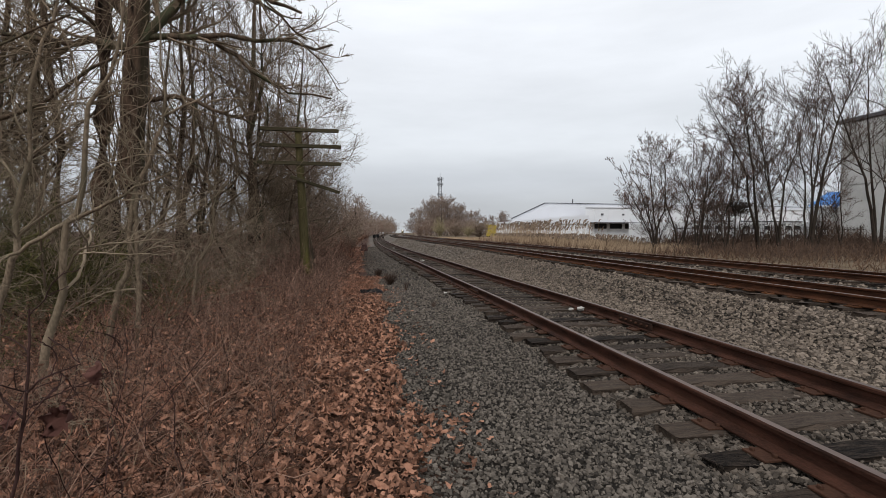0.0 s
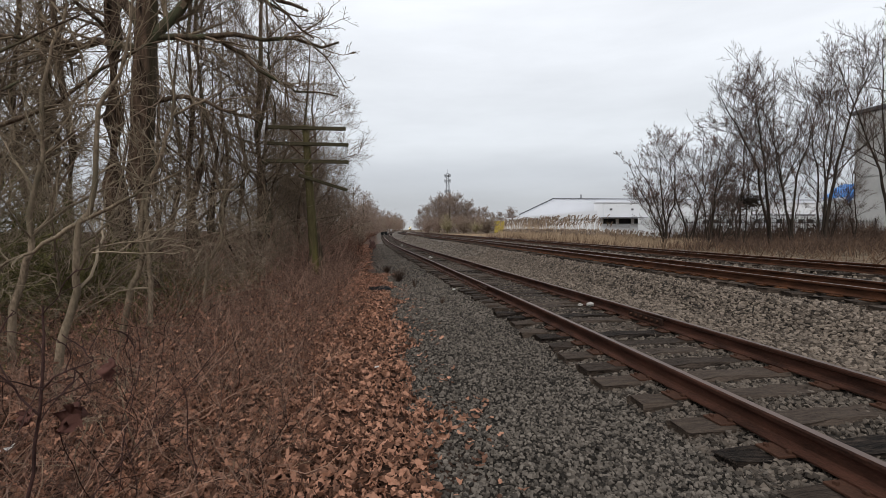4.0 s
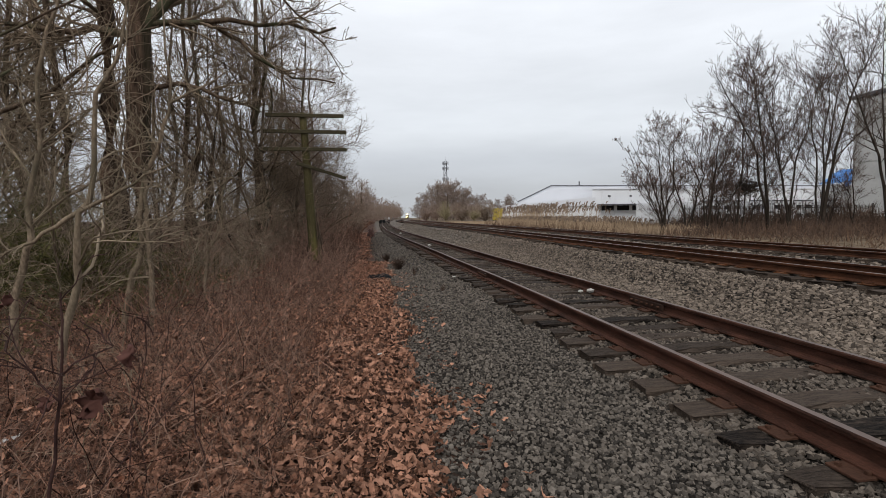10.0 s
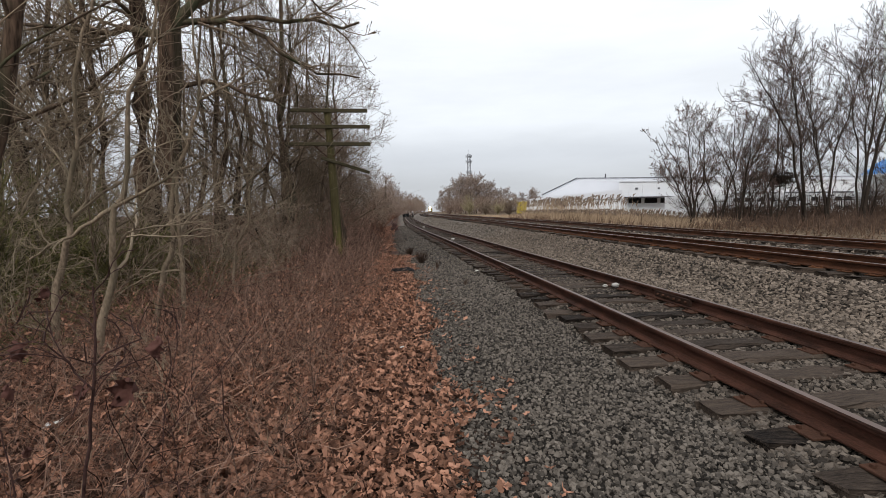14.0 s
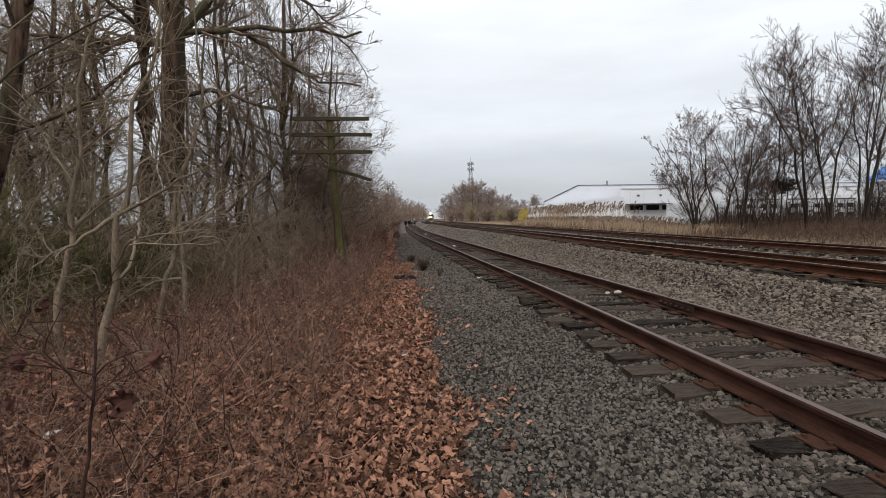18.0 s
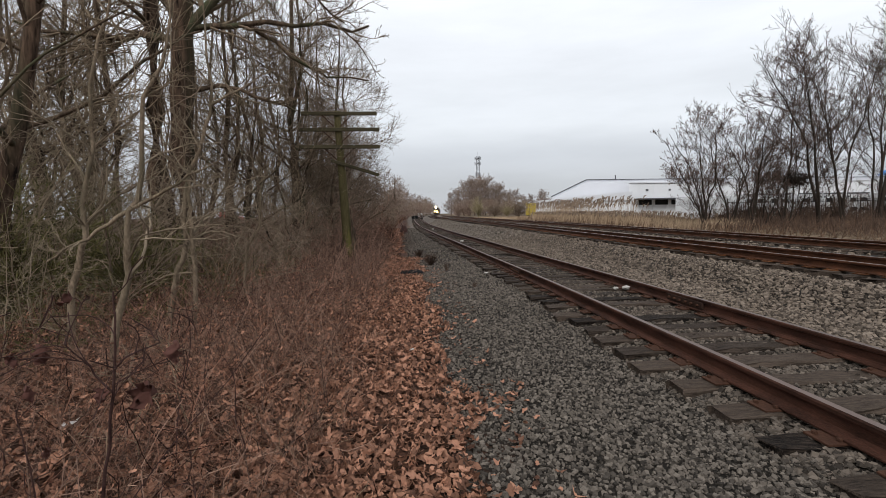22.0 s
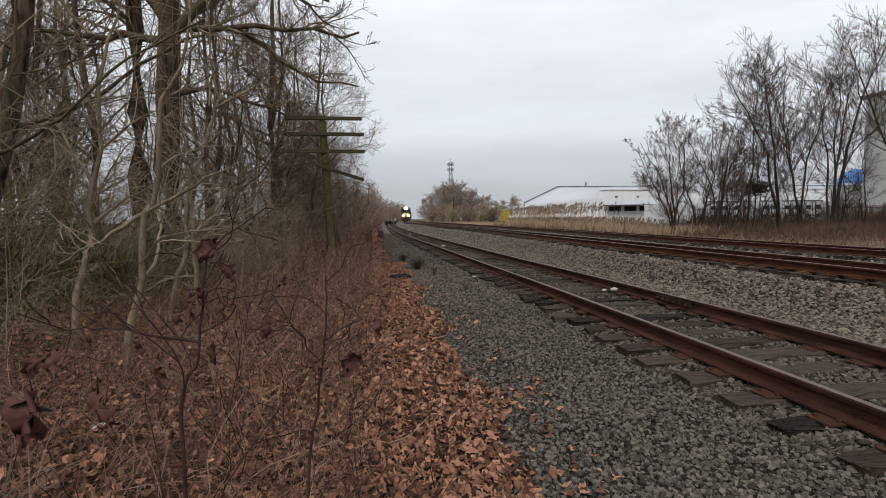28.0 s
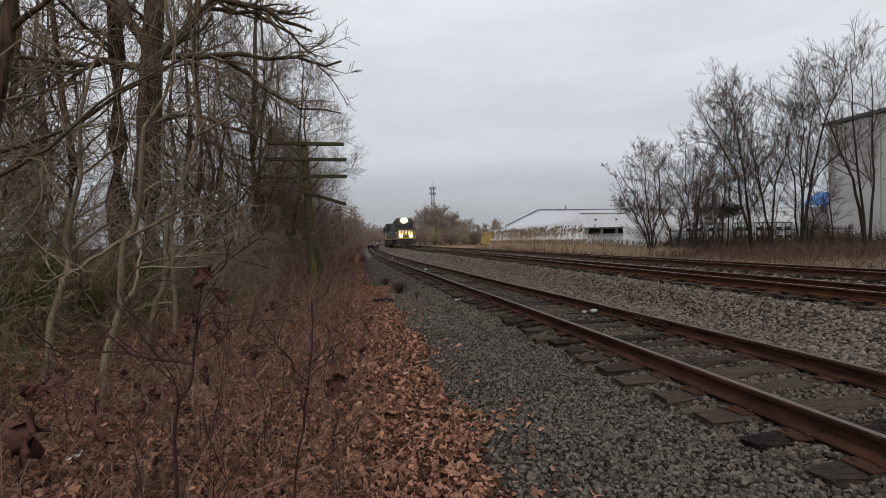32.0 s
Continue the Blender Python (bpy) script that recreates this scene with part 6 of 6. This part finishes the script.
# The train.
M_BLACK = material("black_loco_paint", (0.008, 0.007, 0.006), (0.024, 0.021, 0.018), 0.5, scale=1.5, bump=0.05)
M_NOSEWHITE = material("white_loco_paint", (0.30, 0.28, 0.22), (0.48, 0.45, 0.37), 0.5, scale=2, bump=0.05)
M_GLASS = material("dark_cab_glass", (0.01, 0.011, 0.012), (0.02, 0.022, 0.024), 0.08, scale=1, bump=0)
M_LAMP = material("lit_headlight", (0.8, 0.75, 0.6), (0.9, 0.85, 0.7), 0.3, emit=(1.0, 0.80, 0.40, 70.0), bump=0)
M_DITCH = material("lit_ditch_light", (0.8, 0.7, 0.4), (0.9, 0.8, 0.5), 0.3, emit=(1.0, 0.66, 0.18, 50.0), bump=0)
M_HAZARD = material("yellow_frame_stripe", (0.30, 0.19, 0.03), (0.42, 0.28, 0.05), 0.5, scale=3, bump=0)


def bogie(root, y):
    b = part("bogie", boxed((-1.2, y - 2.2, 0.35), (1.2, y + 2.2, 0.95), 0.05), M_BLACK, root, "black bogie frame")
    for dy in (-1.7, 0, 1.7):
        w = bmesh.new()
        for s in (-1, 1):
            rod(w, (s * 0.69, y + dy, 0.52), (s * 0.82, y + dy, 0.52), 0.52, n=20)
        rod(w, (-0.7, y + dy, 0.52), (0.7, y + dy, 0.52), 0.09)
        part("wheelset", w, M_RUST, b, "steel wheelset")


def locomotive():
    """Its front is at y = 0, its body runs on to y = 22; z = 0 is the rail head."""
    root = hold("locomotive", (0, 0, 0), label="black diesel locomotive with a white nose band and lit headlights", category="locomotive")
    part("deck", boxed((-1.5, 0.6, 1.25), (1.5, 21.8, 1.6), 0.03), M_BLACK, root)
    part("stripe", boxed((-1.53, 0.7, 1.3), (1.53, 21.7, 1.42)), M_HAZARD, root, "yellow sill stripe")
    part("fuel_tank", boxed((-1.35, 8.4, 0.35), (1.35, 13.8, 1.25), 0.15), M_BLACK, root)
    part("pilot", prism([(-1.5, 0.2), (-1.35, 0.12), (1.35, 0.12), (1.5, 0.2), (1.5, 1.3), (-1.5, 1.3)], 0.25, 0.7, M_BLACK), M_BLACK, root, "black snow plough pilot")
    part("anticlimber", boxed((-1.5, 0.1, 1.3), (1.5, 0.6, 1.5), 0.03), M_HAZARD, root, "yellow front sill")
    bm = boxed((-1.25, 0.9, 1.5), (1.25, 3.0, 3.0), 0.12)
    part("nose", bm, M_BLACK, root)
    part("nose_band", boxed((-1.15, 0.86, 2.05), (1.15, 0.9, 2.75), 0.02), M_NOSEWHITE, root, "white nose band")
    for x in (-0.75, -0.25, 0.3, 0.8):
        part("nose_mark", prism([(x - 0.12, 2.1), (x + 0.05, 2.1), (x + 0.2, 2.7), (x + 0.03, 2.7)], 0.845, 0.86, M_BLACK), M_BLACK, root)
    cab = part("cab", prism([(-1.56, 1.5), (1.56, 1.5), (1.56, 4.3), (1.15, 4.8), (-1.15, 4.8), (-1.56, 4.3)], 2.6, 5.0, M_BLACK), M_BLACK, root)
    for x0, x1 in ((-1.35, -0.75), (-0.65, -0.05), (0.05, 0.65), (0.75, 1.35)):
        part("windscreen", boxed((x0, 2.55, 3.35), (x1, 2.62, 3.95), 0.02), M_GLASS, cab, "dark windscreen pane")
    for s in (-1, 1):
        part("side_window", boxed((s * 1.54 - 0.02, 3.2, 3.1), (s * 1.54 + 0.02, 4.6, 3.8)), M_GLASS, cab)
        part("white_band", boxed((s * 1.54 - 0.015, 2.65, 2.3), (s * 1.54 + 0.015, 4.9, 2.9)), M_NOSEWHITE, cab)
    part("hood", boxed((-0.95, 5.0, 1.6), (0.95, 20.6, 4.35), 0.12), M_BLACK, root)
    part("radiator", boxed((-1.5, 16.2, 3.3), (1.5, 20.4, 4.5), 0.1), M_BLACK, root, "flared radiator housing")
    part("exhaust", boxed((-0.35, 10.5, 4.3), (0.35, 11.8, 4.65), 0.05), M_BLACK, root)
    part("horn", boxed((-0.2, 3.4, 4.55), (0.2, 3.8, 4.75)), M_BLACK, root)
    # Headlight and ditch light discs are oversized, so their shape takes in glare.
    for x in (-0.2, 0.2):
        b = rod(bmesh.new(), (x, 2.44, 4.42), (x, 2.62, 4.42), 0.34, n=14)
        part("headlight", b, M_LAMP, root, "lit round headlight")
    for x in (-0.85, 0.85):
        b = rod(bmesh.new(), (x, 0.44, 1.8), (x, 0.6, 1.8), 0.25, n=14)
        part("ditch_light", b, M_DITCH, root, "lit yellow ditch light")
    part("headlight_box", boxed((-0.5, 2.5, 4.15), (0.5, 2.9, 4.72), 0.03), M_BLACK, root)
    for s in (-1, 1):
        bm = bmesh.new()
        rod(bm, (s * 1.45, 0.3, 2.4), (s * 1.45, 2.5, 2.4), 0.025, n=6)
        rod(bm, (s * 1.45, 5.2, 2.6), (s * 1.45, 21.5, 2.6), 0.025, n=6)
        for y in (0.3, 1.4, 2.5, 5.2, 8, 11, 14, 17, 20):
            rod(bm, (s * 1.45, y, 1.5), (s * 1.45, y, 2.5), 0.02, n=6)
        part("handrail", bm, M_NOSEWHITE, root, "thin white handrail")
        part("step", boxed((s * 1.3 - 0.2, 0.15, 0.3), (s * 1.3 + 0.2, 0.6, 0.4)), M_HAZARD, root)
    part("coupler", boxed((-0.15, -0.3, 0.7), (0.15, 0.4, 1.05), 0.04), M_RUST, root)
    bogie(root, 4.2)
    bogie(root, 18.0)
    return root


M_CARS = [material("brown_freight_car", (0.09, 0.045, 0.03), (0.17, 0.09, 0.06), 0.7, scale=1, stain=((0.06, 0.04, 0.03), 0.8)),
          material("grey_freight_car", (0.2, 0.2, 0.2), (0.34, 0.34, 0.33), 0.7, scale=1, stain=((0.12, 0.09, 0.07), 0.8))]


def freight_car(mat, label):
    root = hold("freight_car", (0, 0, 0), label=label, category="freight car", group="cars of the train")
    part("body", boxed((-1.5, 0.6, 1.2), (1.5, 16.4, 4.6), 0.05), mat, root)
    part("frame", boxed((-1.3, 0.2, 0.95), (1.3, 16.8, 1.2), 0.02), M_BLACK, root)
    for i in range(9):
        for s in (-1, 1):
            part("rib", boxed((s * 1.53 - 0.04, 1.2 + i * 1.8, 1.2), (s * 1.53 + 0.04, 1.32 + i * 1.8, 4.5)), mat, root)
    bogie(root, 3.0)
    bogie(root, 14.0)
    return root


LOCO = locomotive()
SECOND_LOCO = copy_thing(LOCO, pose(0, 0, 0))
for o in list(SECOND_LOCO.children):
    if o.name.startswith(("headlight", "ditch_light")) and "box" not in o.name:
        o.data = o.data.copy()
        o.data.materials[0] = M_GLASS
SECOND_LOCO["label"] = "black diesel locomotive coupled behind the first, lights off"
CARS = [freight_car(M_CARS[0], "brown boxcar coupled in the train"), freight_car(M_CARS[1], "grey boxcar coupled in the train")]
CARS += [copy_thing(CARS[i % 2], pose(0, 0, 0)) for i in range(4)]
M_RED = material("red_van_paint", (0.33, 0.02, 0.02), (0.5, 0.04, 0.035), 0.4, scale=2, bump=0)


def van():
    """Its front looks along +x."""
    root = hold("red_van", (0, 0, 0), label="small red van driving behind the wood", category="van")
    part("body", prism([(-2.3, 0.35), (2.2, 0.35), (2.3, 0.9), (1.5, 1.15), (0.9, 1.95), (-2.2, 2.0), (-2.35, 1.2)], -0.9, 0.9, M_RED), M_RED, root)
    part("windscreen", prism([(1.5, 1.2), (0.95, 1.9), (0.85, 1.9), (1.4, 1.2)], -0.8, 0.8, M_GLASS), M_GLASS, root, "dark windscreen")
    for s in (-1, 1):
        part("side_window", boxed((-0.1, s * 0.9 - 0.02, 1.2), (0.85, s * 0.9 + 0.02, 1.75)), M_GLASS, root, "dark side window")
    for x in (-1.5, 1.4):
        for s in (-1, 1):
            part("wheel", rod(bmesh.new(), (x, s * 0.68, 0.33), (x, s * 0.92, 0.33), 0.33, n=16), M_TYRE, root, "black tyre")
    return root


VAN = van()
SPEED, ARRIVE = 21.1, 75.4


def on_track(y):
    e = 0.5
    x = float(main_x(y))
    turn = math.degrees(math.atan2(float(main_x(y - e)) - float(main_x(y + e)), 2 * e))
    return pose(x, y, float(main_z(y)) + 0.19, 0, 0, turn)


def motions():
    for thing, back in [(LOCO, 0.0), (SECOND_LOCO, 22.6)] + [(c, 45.4 + 17.2 * n) for n, c in enumerate(CARS)]:
        rows = []
        for k in range(33):
            t = float(k)
            front = ARRIVE + SPEED * (32 - t) + back
            rows.append((t, on_track(front)))
        walk(thing, rows)
    walk(VAN, [(t, pose(x, 110, 0.6)) for t, x in ((0.0, -140.0), (16.0, -138.0), (20.3, -70.0), (22.2, -41.5), (23.2, -38.3), (24.4, -35.3), (25.5, -32.8), (28.0, -27.0), (32.0, -16.0))])


motions()
